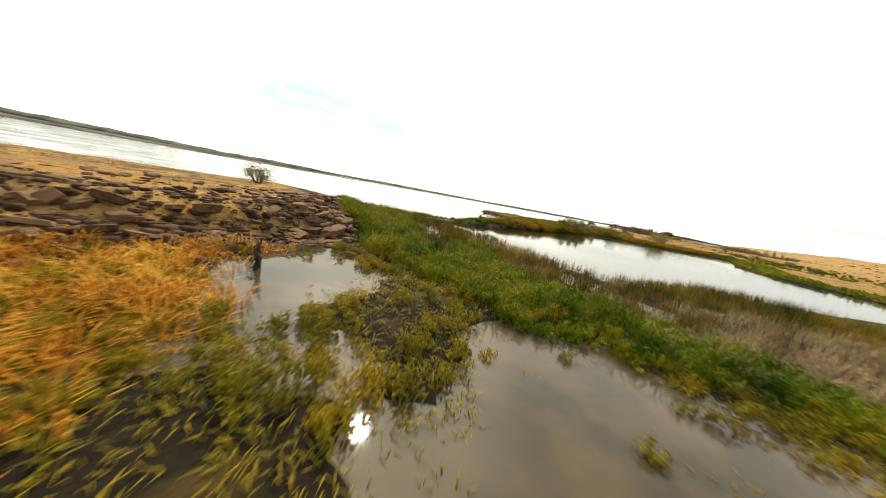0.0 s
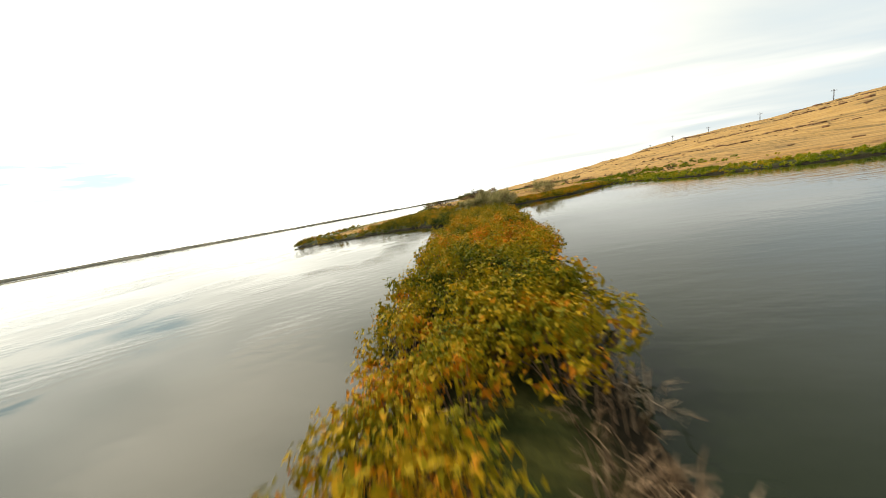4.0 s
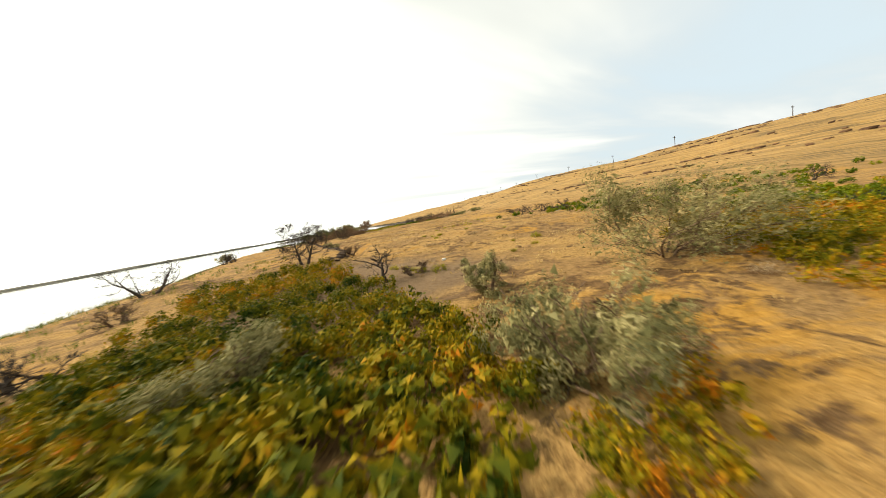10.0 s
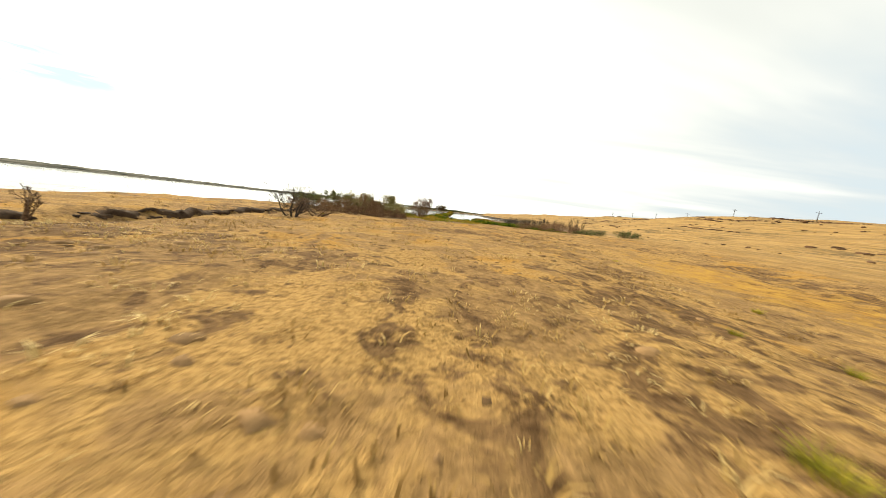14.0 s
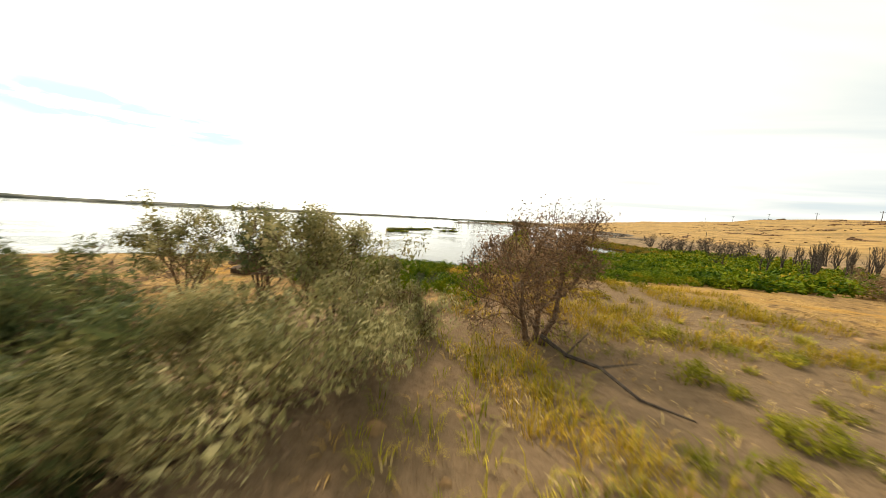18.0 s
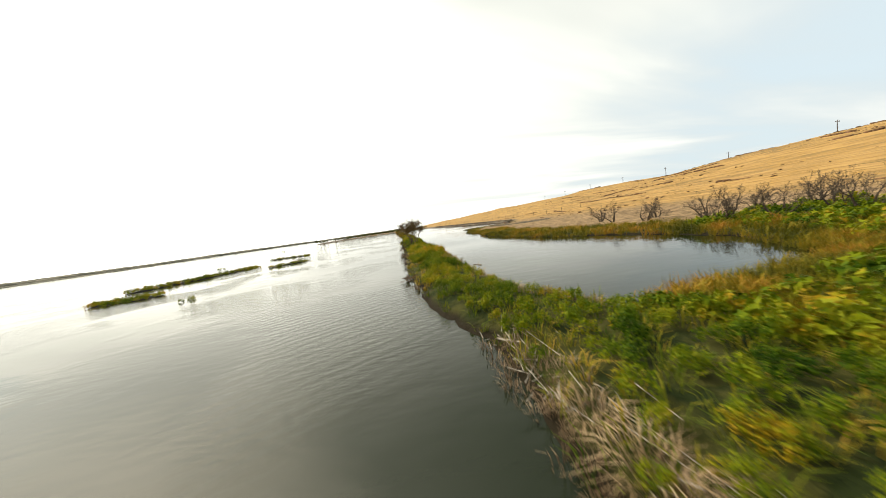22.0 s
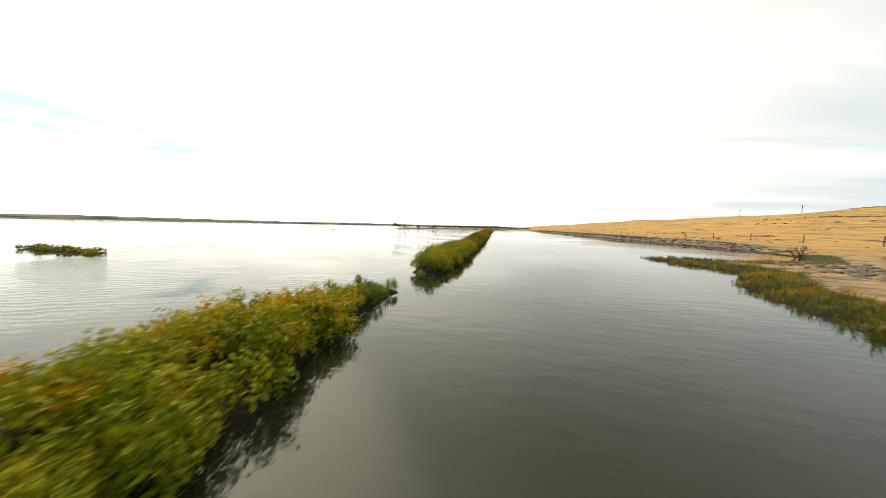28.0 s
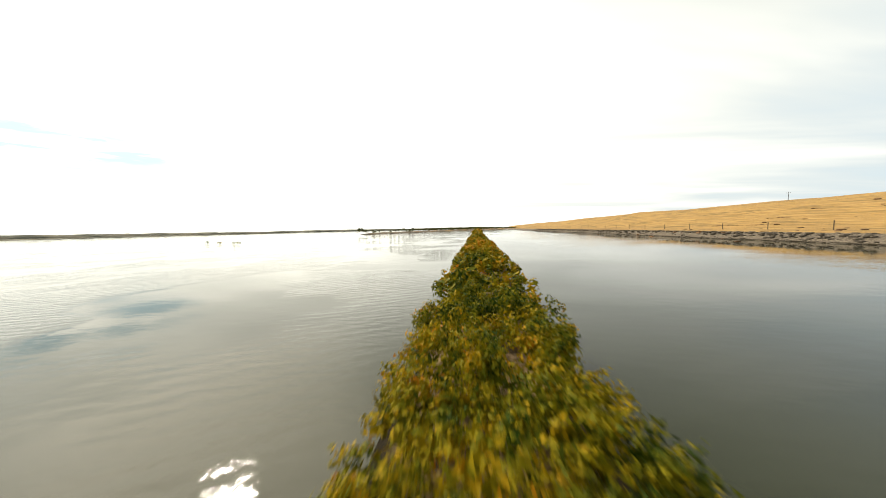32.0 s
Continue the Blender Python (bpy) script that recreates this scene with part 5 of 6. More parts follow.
for k, (x, y, h, w) in enumerate(SPREADING):
    tree("dead_tree", "dark dead tree with crooked spreading branches above the reeds", "tree", x, y, h, w, 530 + k, BARK_BURNT, None, 0, group="dead trees by the pond", levels=4, trunks=3, base=0.13, first=0.28, kids=(2, 4))
DEAD = [(-17.7, 171.0, 3.1, 3.8, BARK_BURNT, 1), (-10.3, 177.5, 2.1, 3.2, BARK_BURNT, 3), (-7.5, 173.6, 2.7, 3.6, BARK_PALE, 2), (-6.0, 175.0, 2.5, 3.2, BARK_PALE, 2),
        (-3.6, 181.8, 1.5, 1.6, BARK_BURNT, 1), (-25.2, 102.2, 2.0, 3.4, BARK_BURNT, 2), (-12.5, 92.4, 1.7, 3.0, BARK_BURNT, 1),
        (-11.2, 92.6, 0.6, 1.4, BARK_BROWN, 2), (-22.0, 90.7, 1.2, 2.0, BARK_BURNT, 2), (-23.4, 96.4, 0.9, 1.8, BARK_BROWN, 3),
        (-28.6, 126.0, 1.6, 2.4, BARK_BURNT, 3), (-27.4, 124.4, 1.5, 2.2, BARK_BURNT, 2), (-16.3, 124.9, 1.6, 1.3, BARK_BROWN, 1), (-13.2, 136.4, 2.6, 3.6, BARK_BURNT, 4),
        (-12.9, 139.6, 1.3, 3.4, BARK_BROWN, 5), (-13.3, 107.2, 1.0, 1.6, BARK_BROWN, 4), (17.2, 117.0, 1.5, 3.2, BARK_BURNT, 4), (18.4, 123.0, 1.3, 3.0, BARK_BURNT, 3),
        (20.5, 101.2, 1.7, 3.2, BARK_BURNT, 3), (16.0, 112.4, 1.1, 2.4, BARK_BURNT, 3), (21.4, 91.2, 1.3, 3.0, BARK_BURNT, 3), (24.0, 119.5, 1.2, 2.4, BARK_BURNT, 2),
        (12.6, 108.6, 0.8, 2.6, BARK_BURNT, 3), (-8.9, 238.8, 2.6, 3.0, BARK_BURNT, 2), (-9.4, 238.3, 1.9, 0.7, BARK_BURNT, 1), (-9.6, 229.5, 0.35, 1.3, BARK_BROWN, 3), (-9.7, 231.6, 0.4, 1.4, BARK_BROWN, 3), (-9.6, 234.2, 0.3, 1.2, BARK_BROWN, 3), (-10.1, 212.4, 0.5, 1.6, BARK_BROWN, 3), (-9.9, 209.0, 0.3, 1.0, BARK_BROWN, 3), (-4.5, 279.3, 0.35, 0.25, BARK_BURNT, 1), (-3.85, 279.2, 0.3, 0.5, BARK_BURNT, 2), (11.4, 115.4, 1.5, 4.6, BARK_BURNT, 5), (-8.4, 2.4, 1.0, 0.7, BARK_BURNT, 1), (-9.9, 223.2, 0.35, 1.2, BARK_BROWN, 3)]
for k, (x, y, h, w, bark, tr) in enumerate(DEAD):
    pale = bark is BARK_PALE
    tree("dead_tree", "bare dead tree with a dense crown of pale twigs" if pale else ("blackened dead tree with crooked bare branches" if bark is BARK_BURNT else "brown leafless shrub with tangled twigs"),
         "tree", x, y, h, w, 560 + k, bark, None, 0, group="dead trees", levels=4, trunks=tr, base=0.13 if tr < 3 else 0.09, first=0.26, kids=(2, 5) if pale else (2, 4))
tree("willow_tree", "leafy multi-stemmed tree with a wide fan-shaped crown on the dike", "tree", -6.6, 250.2, 5.4, 6.6, 600, BARK_BROWN, LEAF_RUST, 15000, 0.10,
     levels=5, trunks=6, base=0.12, first=0.24, up=0.82, kids=(2, 4), crook=0.15, fuzz=0.16)
tree("dead_tree", "blackened dead tree with a dense round crown of bare twigs", "tree", -16.5, 101.4, 2.9, 4.0, 612, BARK_BURNT, None, 0, group="dead trees", levels=5, trunks=2, base=0.12, first=0.24, kids=(2, 5))
tree("plateau_bush", "rounded olive-green bush on the rocky plateau", "bush", -21.5, 6.0, 1.3, 2.2, 610, BARK_BROWN, LEAF_SILVER, 1800, 0.09, **big)


# ---- stones, ledges and wood ----
def rock_material(name, dark, light):
    m, n, b = material(name, 0.9, 0.15)
    geo = n.add("ShaderNodeNewGeometry")
    v = n.noise(geo.outputs["Position"], 5.0, 6.0, 0.7)
    own = n.add("ShaderNodeObjectInfo").outputs["Random"]
    isl = geo.outputs["Random Per Island"]
    tone = n.math("ADD", n.math("MULTIPLY", v, 0.6), n.math("MULTIPLY", n.math("ADD", own, isl), 0.25))
    n.tree.links.new(n.mix(n.step(tone, 0.25, 0.85), dark, light), b.inputs["Base Color"])
    bump(n, b, v, 0.7, 0.05)
    return m


ROCK_RED = rock_material("brown_basalt", (0.034, 0.018, 0.010), (0.24, 0.135, 0.072))
SOIL = rock_material("dark_soil", (0.085, 0.047, 0.019), (0.30, 0.178, 0.076))
ROCK_PALE = rock_material("pale_pebbles", (0.16, 0.125, 0.09), (0.45, 0.38, 0.30))
SOIL_DARK = rock_material("dark_cut_soil", (0.022, 0.013, 0.008), (0.125, 0.075, 0.038))
ROCK_GREY = rock_material("grey_riprap", (0.040, 0.033, 0.026), (0.17, 0.14, 0.105))
ROCK_TAN = rock_material("tan_rock", (0.045, 0.027, 0.016), (0.21, 0.14, 0.085))


def rock_shape(seed, flat=0.6):
    """An angular stone: a box pushed out of square, its corners cut. Vertices and triangles."""
    r = np.random.default_rng(seed)
    bm = bmesh.new()
    bmesh.ops.create_cube(bm, size=1.0)
    bmesh.ops.bevel(bm, geom=bm.edges[:], offset=0.12, segments=1, affect="EDGES")
    for v in bm.verts:
        v.co = Vector((v.co.x * r.uniform(0.8, 1.15), v.co.y * r.uniform(0.8, 1.15), v.co.z * flat * r.uniform(0.85, 1.15)))
        v.co.x += 0.25 * v.co.z
    bmesh.ops.triangulate(bm, faces=bm.faces[:])
    V, F = np.array([v.co[:] for v in bm.verts]), np.array([[v.index for v in f.verts] for f in bm.faces])
    bm.free()
    return V, F


ROCKS = [rock_shape(700 + k, 0.45 + 0.08 * (k % 4)) for k in range(8)]


def rock_meshes(mat):
    out = []
    for V, F in ROCKS:
        me = bpy.data.meshes.new("rock")
        me.from_pydata([tuple(v) for v in V], [], [tuple(int(i) for i in f) for f in F])
        me.materials.append(mat)
        out.append(me)
    return out


def rock_pile(name, label, where, sizes, mat, seed, kind="structure"):
    """A pile whose stones are parts of it."""
    r = np.random.default_rng(seed)
    core = new(name)
    core.location = where[0]
    tagged(core, label, "rocks", kind=kind)
    meshes = rock_meshes(mat)
    for p, s in zip(where, sizes):
        o = new("rock", meshes[int(r.integers(len(meshes)))])
        o.parent = core
        o.location = Vector(p) - core.location
        o.rotation_euler = (r.normal(0, 0.2), r.normal(0, 0.2), r.uniform(0, 6.283))
        o.scale = (s * r.uniform(0.9, 1.6), s * r.uniform(0.7, 1.2), s * r.uniform(0.45, 1.05))
    return core


def joined_rocks(name, label, where, sizes, mat, seed):
    r = np.random.default_rng(seed)
    V, F, n = [], [], 0
    for p, s in zip(where, sizes):
        v, f = ROCKS[int(r.integers(len(ROCKS)))]
        a = r.uniform(0, 6.283)
        c, si = math.cos(a), math.sin(a)
        w = v * s * np.array([r.uniform(0.9, 1.5), 1, 1])
        V.append(np.stack([w[:, 0] * c - w[:, 1] * si, w[:, 0] * si + w[:, 1] * c, w[:, 2]], 1) + p)
        F.append(f + n)
        n += len(v)
    return tagged(mesh_object(name, np.concatenate(V), np.concatenate(F), mat), label, "rocks", kind="stuff")


def on_line(pts, step, wide, seed):
    """Places along a line, spread to both sides."""
    r = np.random.default_rng(seed)
    out = []
    for (ax, ay), (bx, by) in zip(pts[:-1], pts[1:]):
        n = max(1, int(math.hypot(bx - ax, by - ay) / step))
        u = (np.arange(n) + r.uniform(0, 1, n)) / n
        off = r.normal(0, wide, n)
        L = math.hypot(bx - ax, by - ay)
        out.append(np.stack([ax + u * (bx - ax) - (by - ay) / L * off, ay + u * (by - ay) + (bx - ax) / L * off], 1))
    xy = np.concatenate(out)
    return np.stack([xy[:, 0], xy[:, 1], ground_height(xy[:, 0], xy[:, 1])], 1)


r7 = np.random.default_rng(77)
a = on_line([(-9.4, -12), (-10.6, -2), (-10.4, 1.5), (-10.4, 4.5), (-12.6, 7.2), (-15.5, 9.6)], 0.11, 0.35, 78)
b = on_line([(-11.2, -12), (-12.4, -2), (-12.2, 1.5), (-12.0, 4.8), (-14.5, 7.4), (-18, 9.5)], 0.11, 0.6, 79)
c = on_line([(-13.5, -10), (-15.0, 1.5), (-17, 5.5)], 0.12, 1.4, 80)
rock_pile("rock_ledge", "stepped reddish-brown basalt ledge with broken slabs", np.concatenate([a, b, c]),
          np.concatenate([0.12 + 0.38 * r7.uniform(0, 1, len(a)) ** 1.6, 0.14 + 0.46 * r7.uniform(0, 1, len(b)) ** 1.6, r7.uniform(0.1, 0.34, len(c))]), ROCK_RED, 81)
d = np.concatenate([on_line([(-9.8, -10), (-9.2, 2), (-10.0, 5.5), (-12, 7.6)], 0.05, 0.7, 82), on_line([(-11.8, -12), (-13, 1), (-13, 5), (-17, 9)], 0.024, 1.0, 83), on_line([(-10.4, -12), (-11.4, 1), (-11.2, 4.6), (-14, 7.6)], 0.03, 0.5, 84)])
joined_rocks("rubble", "small broken basalt rubble below the ledge", d, 0.07 + 0.27 * r7.uniform(0, 1, len(d)) ** 2, ROCK_RED, 83)
e = on_line([(-18.6, 165.2), (-20.2, 167.6), (-22.6, 170.2), (-24.8, 172.6), (-26, 174.2), (-29, 174.6), (-33, 172.8)], 0.075, 0.7, 84)
rock_pile("shore_rocks", "jumbled tan and brown rocks at the river's edge", e, 0.25 + 0.7 * r7.uniform(0, 1, len(e)) ** 1.5, ROCK_TAN, 85)
e2 = on_line([(-22.2, 181.2), (-20.4, 181.0), (-19.8, 181.6)], 0.25, 0.25, 86)
rock_pile("water_rocks", "low brown rocks standing in the water", e2 * np.array([1, 1, 0]) + np.array([0, 0, 0.05]), r7.uniform(0.35, 0.8, len(e2)), ROCK_TAN, 87)


def cut_bank():
    """The steep crumbled face of dark earth along the gully."""
    pts = []
    for (ax, ay), (bx, by) in zip(GULLY[:-1], GULLY[1:]):
        L = math.hypot(bx - ax, by - ay)
        for u in np.arange(0, 1, 0.22 / L):
            pts.append((ax + (bx - ax) * u, ay + (by - ay) * u, -(by - ay) / L, (bx - ax) / L))
    P = np.array(pts)
    P = P[(P[:, 1] > 99.5) & (P[:, 1] < 148)]
    wob = 0.25 * fractal(P[:, 1], P[:, 0], 2.0, 3, 140)
    fx, fy = P[:, 0] + P[:, 2] * (1.9 + wob), P[:, 1] + P[:, 3] * (1.9 + wob)
    gx_, gy_ = P[:, 0] + P[:, 2] * 0.3, P[:, 1] + P[:, 3] * 0.3
    hi_, lo_ = ground_height(fx, fy) + 0.03, ground_height(gx_, gy_) - 0.1
    hi_ = hi_ - 0.08 + 0.16 * fractal(P[:, 1], P[:, 0], 0.9, 4, 141)
    rows = []
    for k, (u, out_) in enumerate(((0, 0.85), (0.2, 1.0), (0.5, 1.12), (0.8, 1.22), (1.0, 1.36), (0.9, 1.75))):
        j = out_ + wob + 0.34 * fractal(P[:, 1] + 9 * k, P[:, 0], 0.6, 3, 142 + k)
        rows.append(np.stack([P[:, 0] + P[:, 2] * j, P[:, 1] + P[:, 3] * j, lo_ + (hi_ - lo_) * u], 1))
    V = np.stack(rows, 1)
    n, m_ = len(P), len(rows)
    ix = np.arange(n * m_).reshape(n, m_)
    F = np.stack([ix[:-1, :-1], ix[:-1, 1:], ix[1:, 1:], ix[1:, :-1]], -1).reshape(-1, 4)
    tagged(mesh_object("cut_bank", V.reshape(-1, 3), F, SOIL_DARK), "steep cut bank of dark crumbling earth along a gully", "bank", kind="structure")


cut_bank()
g_ = on_line([(GULLY[0][0] - 1.2, GULLY[0][1])] + [(x - 1.25, y) for x, y in GULLY[1:]], 0.045, 0.28, 88)
joined_rocks("gully_face", "dark crumbling earth blocks on the gully's cut bank", g_ - np.array([0, 0, 0.25]), 0.10 + 0.42 * r7.uniform(0, 1, len(g_)) ** 1.6, SOIL_DARK, 89)
clods = scatter(-14, 8, 98, 138, 0.34, lambda x, y: 0.015 + 0.5 * (fractal(x, y, 3.5, 3, 97) > 0.45), 90) - np.array([0, 0, 0.02])
joined_rocks("clods", "dark earth clods and low mounds strewn over the bar", clods, 0.03 + 0.10 * r7.uniform(0, 1, len(clods)) ** 2, SOIL, 91)
def mounds(name, label, where, sizes, seed):
    """Low worn lumps of earth, each a flattened dome with an uneven foot."""
    r = np.random.default_rng(seed)
    V, F, n = [], [], 0
    for p, s in zip(where, sizes):
        turn = np.arange(9) * 2 * math.pi / 9 + r.uniform(0, 6.283)
        wide_ = s * r.uniform(0.55, 1.35, 9)
        tall = s * r.uniform(0.18, 0.34)
        rim = np.stack([np.cos(turn) * wide_, np.sin(turn) * wide_ * 0.75, np.full(9, -0.06)], 1)
        mid = rim * np.array([0.62, 0.62, 0]) + np.array([0.08 * s, 0, 1]) * (tall * r.uniform(0.6, 1.0, 9))[:, None]
        V.append(np.concatenate([rim, mid, [[0, 0, tall]]]) + p)
        k = np.arange(9)
        j = (k + 1) % 9
        F.append(np.concatenate([np.stack([k, j, j + 9], 1), np.stack([k, j + 9, k + 9], 1), np.stack([k + 9, j + 9, np.full(9, 18)], 1)]) + n)
        n += 19
    return tagged(mesh_object(name, np.concatenate(V), np.concatenate(F), SOIL), label, "mounds", kind="stuff")


lumps = scatter(-20, 14, 92, 172, 0.62, lambda x, y: np.clip(0.05 + 0.75 * (fractal(x, y, 4.5, 3, 197) > 0.25), 0, 1) * (shore_distance(x, y) > 3) * (y + 0 * x < np.where(x > -8, 168, 160)), 190)
mounds("earth_hummocks", "low brown worn hummocks of earth on the dry bar", lumps, 0.035 + 0.25 * r7.uniform(0, 1, len(lumps)) ** 3, 191)
rip = scatter(43, 51, 316, 560, 0.95, lambda x, y: (shore_distance(x, y) > -0.6) & (shore_distance(x, y) < 4.2), 92)
joined_rocks("riprap", "grey broken stone facing the railway bank", rip - np.array([0, 0, 0.08]), r7.uniform(0.3, 0.7, len(rip)), ROCK_GREY, 93)
hill_stones = scatter(40, 140, 60, 420, 3.2, lambda x, y: 0.35 * (fractal(x, y * 0.3, 9, 2, 98) > 0.1), 94)
joined_rocks("hill_stones", "dark stones and sage clumps dotted over the dry hill", hill_stones, r7.uniform(0.2, 0.9, len(hill_stones)), ROCK_RED, 95)
outcrop = []
for k, u0 in enumerate((34, 48, 63, 76, 90, 103, 113)):
    yy = np.arange(40, 430, 1.5)
    lo_bank = np.interp(yy, [-500, 40, 90, 190, 230, 300, 340, 600], [40, 30, 26, 22, 24, 34, 52, 56])
    xx = lo_bank + u0 + 5 * fractal(yy, yy * 0 + k * 31.0, 45, 3, 150 + k)
    kept = fractal(yy, yy * 0 + k * 57.0, 22, 2, 160 + k) > (0.1 if k < 6 else -0.25)
    outcrop.append(np.stack([xx, yy, ground_height(xx, yy) - 0.1], 1)[kept])
outcrop = np.concatenate(outcrop)
joined_rocks("hill_ledges", "dark broken rock ledges running along the dry hill", outcrop, r7.uniform(0.5, 1.5, len(outcrop)), ROCK_RED, 97)
bed = on_line([(34, 299), (24, 300), (31, 292), (26, 284), (30, 280), (40, 276), (34, 287)], 0.07, 2.2, 99)
joined_rocks("gravel_bank", "dark gravel bank behind the reeds", bed, r7.uniform(0.1, 0.5, len(bed)), ROCK_GREY, 96)

strip_ = on_line([(-5.9, 178.4), (-6.2, 180), (-6.4, 184), (-7.2, 190), (-7.5, 192)], 0.018, 0.32, 141)
joined_rocks("gravel_strip", "pale pebbles and bleached driftwood bits washed up in a line", strip_, r7.uniform(0.03, 0.11, len(strip_)), ROCK_PALE, 142)
sticks_ = on_line([(-6.0, 178.4), (-6.4, 184), (-7.4, 191), (-8.2, 197), (-8.2, 201)], 0.14, 0.4, 143)
limb_ = np.array([(-6.2, 162.2, 0.35), (-5.7, 161.6, 0.22), (-5.1, 161.2, 0.25), (-4.6, 160.5, 0.10), (-3.9, 160.2, 0.08)]) + np.array([0, 0, float(ground_height(np.array([-5.5]), np.array([161.5]))[0])])
fallen = tagged(new("fallen_limb"), "crooked dark fallen limb on sandy ground beside the tree", "branch")
quad_object("wood", np.concatenate([prisms(limb_[k], limb_[k + 1], 0.06 - 0.011 * k, 0.049 - 0.011 * k, 5) for k in range(4)]), BARK_BURNT, fallen)
quad_object("side_branch", np.concatenate([prisms(limb_[1], limb_[1] + np.array([0.5, 0.35, 0.45]), 0.03, 0.015, 4), prisms(limb_[2], limb_[2] + np.array([0.6, -0.2, 0.3]), 0.025, 0.01, 4)]), BARK_BURNT, fallen)
aim = r7.normal(0, 1, (len(sticks_), 3)) * np.array([0.16, 0.42, 0.03])
tagged(quad_object("driftwood_sticks", prisms(sticks_ + np.array([0, 0, 0.03]) - aim, sticks_ + np.array([0, 0, 0.05]) + aim, 0.014, 0.009, 4), BARK_GREY), "bleached driftwood sticks strewn along the shore", "driftwood", kind="stuff")


def log(x, y, length, thick, turn, seed, pitch=0.0):
    """A weathered log with a broken end and a few stubs."""
    r = np.random.default_rng(seed)
    pts = [np.array([-length / 2, 0, 0])]
    for k in range(4):
        pts.append(pts[-1] + np.array([length / 4, r.normal(0, thick * 0.5), r.normal(0, thick * 0.15)]))
    q = [prisms(pts[k], pts[k + 1], thick * (1 - 0.12 * k), thick * (0.88 - 0.12 * k), 8) for k in range(4)]
    q.append(prisms(pts[0], pts[0] - np.array([0.05, 0, 0]), thick, 0.3 * thick, 8))
    top = tagged(new("driftwood_log"), "weathered grey driftwood log at the waterline", "log", "driftwood")
    z = max(float(ground_height(np.array([x]), np.array([y]))[0]), 0.0)
    top.location, top.rotation_euler = (x, y, z + thick * 0.6), (0, pitch, turn)
    quad_object("wood", np.concatenate(q), BARK_GREY, top)
    for k in range(2):
        p = pts[1 + k]
        quad_object("branch_stub", prisms(p, p + np.array([r.uniform(0.1, 0.3), r.normal(0, 0.25), r.uniform(0.12, 0.3)]), thick * 0.35, thick * 0.12, 5), BARK_GREY, top)


for k, v in enumerate([(-9.6, 245.6, 2.2, 0.07, 1.3), (-9.9, 243.4, 1.6, 0.05, 1.8), (-8.3, 197.0, 1.0, 0.05, 1.2), (-8.2, 199.6, 0.8, 0.05, 2.2),
                       (-20.2, 88.4, 2.0, 0.06, 0.5), (-19.2, 87.2, 1.6, 0.05, 0.9), (-24.5, 172.6, 2.2, 0.12, 0.2), (-26.5, 174.5, 1.8, 0.10, 0.5), (12.4, 108.2, 2.4, 0.09, 0.3),
                       (-4.6, 219.2, 1.2, 0.05, 1.0), (-4.4, 214.5, 1.0, 0.05, 1.9), (-33.1, 263.4, 1.8, 0.08, 0.2), (5.5, 196.5, 2.2, 0.06, 0.4), (7.5, 198.4, 1.8, 0.05, 0.1)]):
    log(*v, 800 + k)

stone = tagged(new("white_stone", rock_meshes(rock_material("pale_stone", (0.5, 0.48, 0.44), (0.75, 0.73, 0.68)))[2]), "pale white stone lying on sandy ground", "stone")
stone.location, stone.scale = (-9.3, 93.9, float(ground_height(np.array([-9.3]), np.array([93.9]))[0]) + 0.04), (0.2, 0.16, 0.18)

# dry brush heaps
for k, (x, y, s) in enumerate([(-9.4, 91.6, 0.5), (-4.5, 99.8, 0.75), (-8.6, 170.6, 0.7), (1.8, 104.5, 0.8), (-8.4, 98.5, 0.7), (-5.0, 84.0, 0.5), (-2.6, 197.8, 0.7), (-8.3, 195.0, 0.9), (-8.2, 196.2, 0.8), (-8.1, 193.9, 0.7), (-5.4, 205.2, 0.7), (-5.5, 206.4, 0.6), (-4.7, 228.6, 0.6)]):
    z = float(ground_height(np.array([x]), np.array([y]))[0])
    heap = tagged(quad_object("dry_brush", blade_tuft(850 + k, 90, 0.55, 0.5, 0.02, 1.3, 0.5) * s, GRASS_BEIGE), "flattened heap of pale dry brush on the ground", "brush", kind="stuff")
    heap.location = (x, y, z)


def algae_pool():
    bm = bmesh.new()
    ring = []
    for k in range(40):
        t = 2 * math.pi * k / 40
        rad = 1 + 0.16 * math.sin(3 * t + 1) + 0.09 * math.sin(7 * t)
        ring.append(bm.verts.new((0.95 * rad * math.cos(t), 1.35 * rad * math.sin(t), 0)))
    bm.faces.new(ring)
    me = bpy.data.meshes.new("algae_pool")
    bm.to_mesh(me)
    bm.free()
    m, n, b_ = material("algae", 0.35, 0.4)
    pos = n.add("ShaderNodeNewGeometry").outputs["Position"]
    n.tree.links.new(n.mix(n.step(n.noise(pos, 3.0, 4.0), 0.35, 0.65), (0.26, 0.30, 0.06), (0.38, 0.41, 0.11)), b_.inputs["Base Color"])
    me.materials.append(m)
    o = tagged(new("algae_pool", me), "small pool covered with pale green algae", "pool", kind="structure")
    xs, ys = np.meshgrid(np.linspace(-22, -19.8, 9), np.linspace(69.2, 72, 9))
    o.location = (-20.6, 70.7, float(ground_height(xs, ys).max()) + 0.01)


algae_pool()

# ---- poles, fence and the far land ----
WOOD_POLE = bark_material("dark_pole", (0.04, 0.032, 0.026), (0.13, 0.10, 0.08))


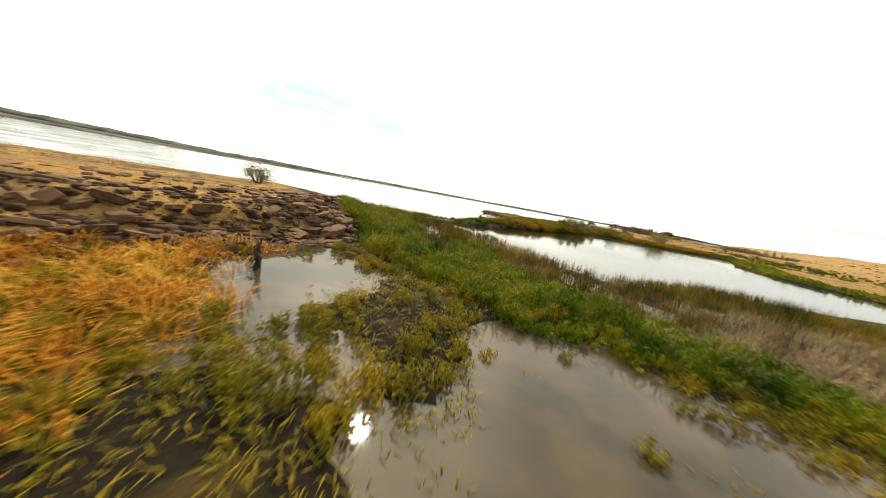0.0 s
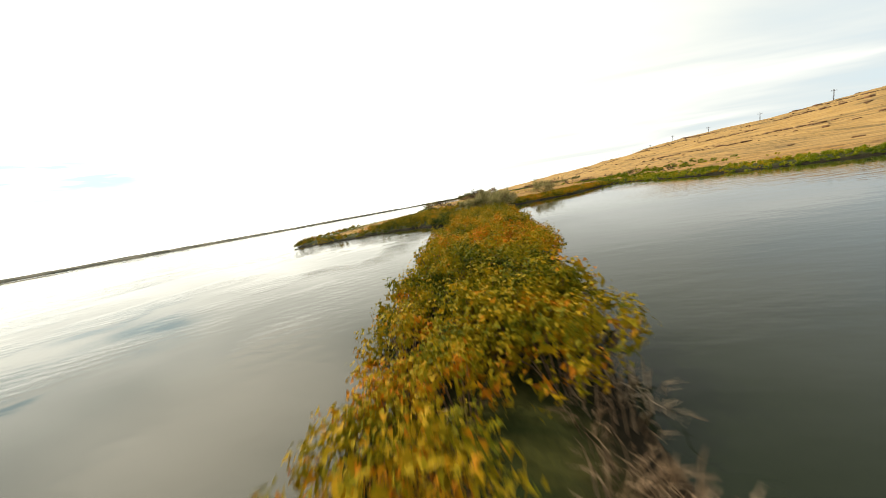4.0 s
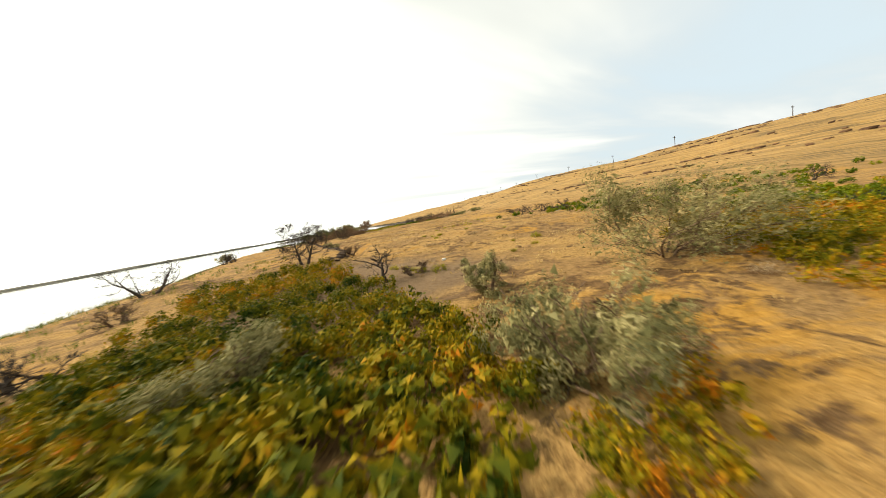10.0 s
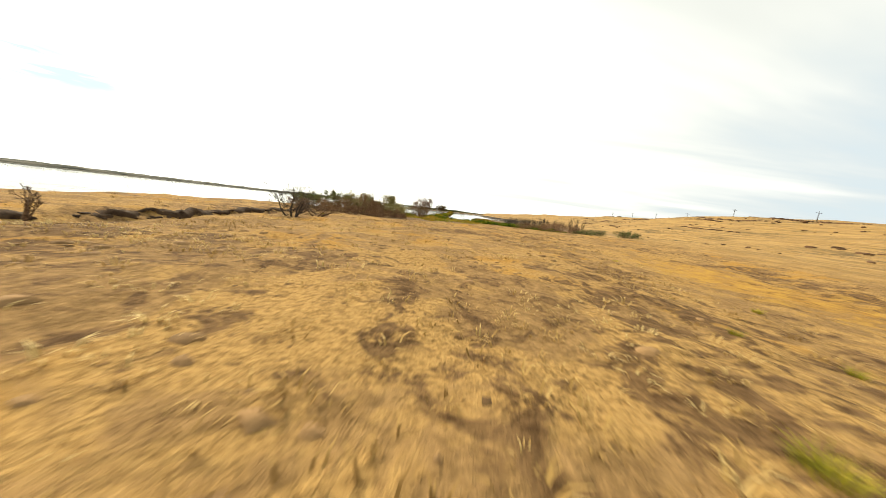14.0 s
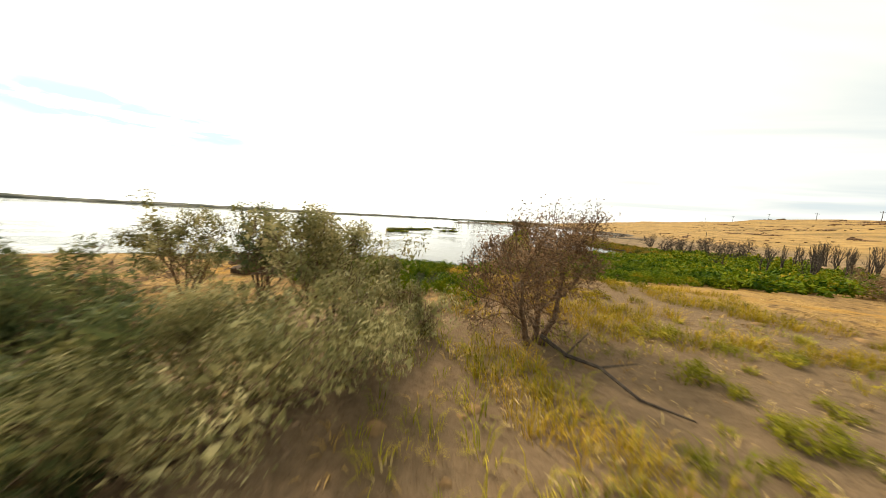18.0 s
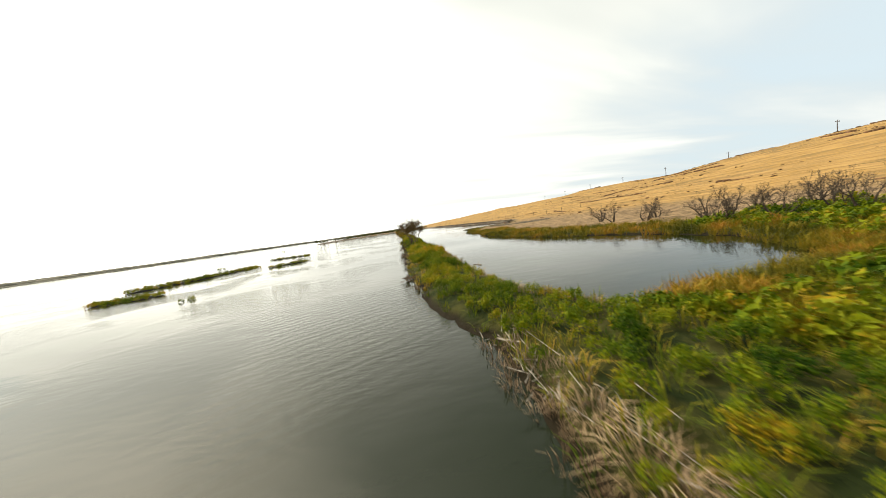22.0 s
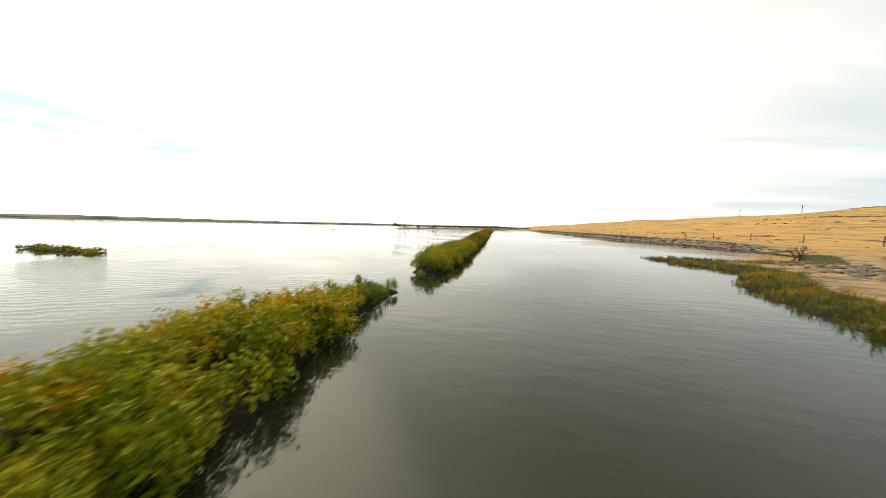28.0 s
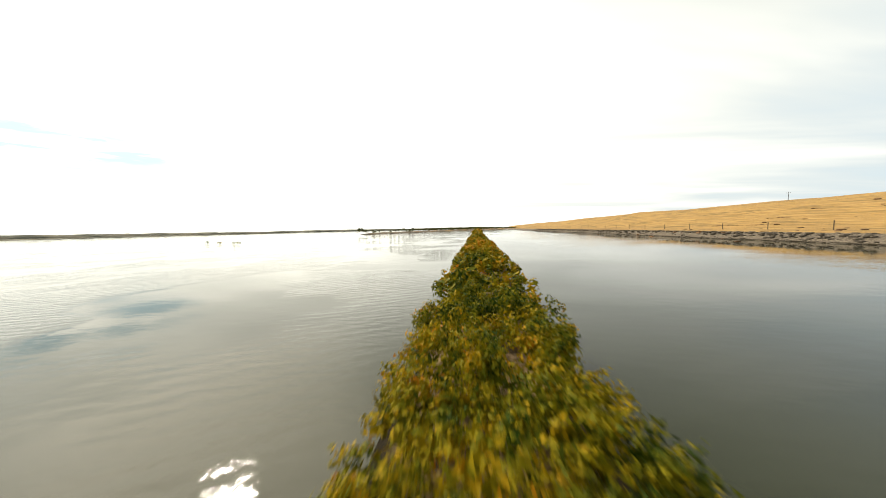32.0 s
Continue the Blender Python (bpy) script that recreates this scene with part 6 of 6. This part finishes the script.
def utility_pole(x, y, top_z):
    z = float(ground_height(np.array([x]), np.array([y]))[0])
    h = max(top_z - z, 4.0)
    pole = tagged(new("utility_pole"), "tall dark wooden utility pole on the hill crest", "pole", "utility poles")
    pole.location = (x, y, z)
    quad_object("post", prisms((0.0, 0, -0.3), (0.0, 0, h), 0.13, 0.09, 8), WOOD_POLE, pole)
    quad_object("crossarm", prisms((-1.1, 0.0, h - 0.6), (1.1, 0.0, h - 0.6), 0.07, 0.07, 4), WOOD_POLE, pole)
    for s in (-0.9, 0.0, 0.9):
        quad_object("insulator", prisms((s, 0, h - 0.55), (s, 0, h - 0.3), 0.06, 0.04, 6), WOOD_POLE, pole)


for x, y, t in [(150, 100, 16.5), (143, 131, 16.5), (129, 160, 16.0), (133, 192, 16.3), (136, 226, 16.6), (140, 262, 17.2), (145, 296, 17.8),
                (150, 330, 18.4), (155.7, 366.5, 19.0), (160, 405, 19.3), (164, 446, 19.5), (168, 490, 19.6)]:
    utility_pole(x, y, t)


def fence_post(x, y, h):
    z = float(ground_height(np.array([x]), np.array([y]))[0])
    post = tagged(new("fence_post"), "dark wooden fence post on the railway bank", "post", "fence posts")
    post.location = (x, y, z)
    quad_object("post", prisms((0.0, 0, -0.2), (0.0, 0, h), 0.09, 0.08, 6), WOOD_POLE, post)
    quad_object("cap", prisms((0.0, 0, h), (0.0, 0, h + 0.06), 0.08, 0.03, 6), WOOD_POLE, post)


for k in range(26):
    fence_post(70 + 0.01 * k * k, 300 + 13.5 * k, 1.9)


def far_ridge(name, label, pts, seed, mat):
    """A low far shore: (x, y, height) along its line."""
    V, F = [], []
    n = 0
    for (ax, ay, ah), (bx, by, bh) in zip(pts[:-1], pts[1:]):
        L = math.hypot(bx - ax, by - ay)
        steps = max(2, int(L / 12))
        nxv = np.array([-(by - ay), bx - ax]) / L
        for i in range(steps + (1 if (bx, by, bh) == pts[-1] else 0)):
            u = i / steps
            p = np.array([ax + (bx - ax) * u, ay + (by - ay) * u])
            h = (ah + (bh - ah) * u) * float(1 + 0.22 * fractal(np.array([p[0]]), np.array([p[1]]), 180, 3, seed)[0] + 0.16 * hash_noise(np.array([p[0] / 14]), np.array([p[1] / 14]), seed + 5)[0])
            for off, z in ((0, -0.4), (3, h * 0.35), (16, h * 0.6), (60, h), (240, h * 0.9)):
                q = p + nxv * off
                V.append((q[0], q[1], z))
            n += 1
    for i in range(n - 1):
        for k in range(4):
            F.append((i * 5 + k, i * 5 + k + 1, i * 5 + 5 + k + 1, i * 5 + 5 + k))
    return tagged(mesh_object(name, V, F, mat, True), label, "shore", kind="structure")


m_far, n_far, b_far = material("far_land", 0.95, 0.05)
p_far = n_far.add("ShaderNodeNewGeometry").outputs["Position"]
n_far.tree.links.new(n_far.mix(n_far.step(n_far.noise(p_far, 0.02, 4.0), 0.4, 0.6), (0.055, 0.058, 0.045), (0.14, 0.13, 0.10)), b_far.inputs["Base Color"])
far_ridge("far_shore", "long low dark shore across the river", [(-1500, -1200, 16), (-1200, -300, 14), (-1050, 500, 9), (-900, 1400, 9), (-500, 2600, 11), (200, 3600, 16)], 900, m_far)
far_ridge("river_island", "low wooded island far out in the river", [(-560, -500, 3.0), (-480, -150, 3), (-420, 120, 2.0), (-400, 260, 0.6)], 910, m_far)
far_ridge("river_island", "thin low island far out in the river", [(-640, 420, 0.8), (-560, 620, 1.8), (-500, 860, 1.8), (-470, 1000, 0.8)], 920, m_far)
POINT = scatter(-100, 120, 508, 1000, 6.0, lambda x, y: (strip_distance(x, y, STRIPS[12]) > 0.5) * 0.7, 930)
stuff("far_bushes", "distant dark bushes on the low point", "shrubs", SHRUB_FAR, POINT, LEAF_TREE, 931, 2.0, 4.0)
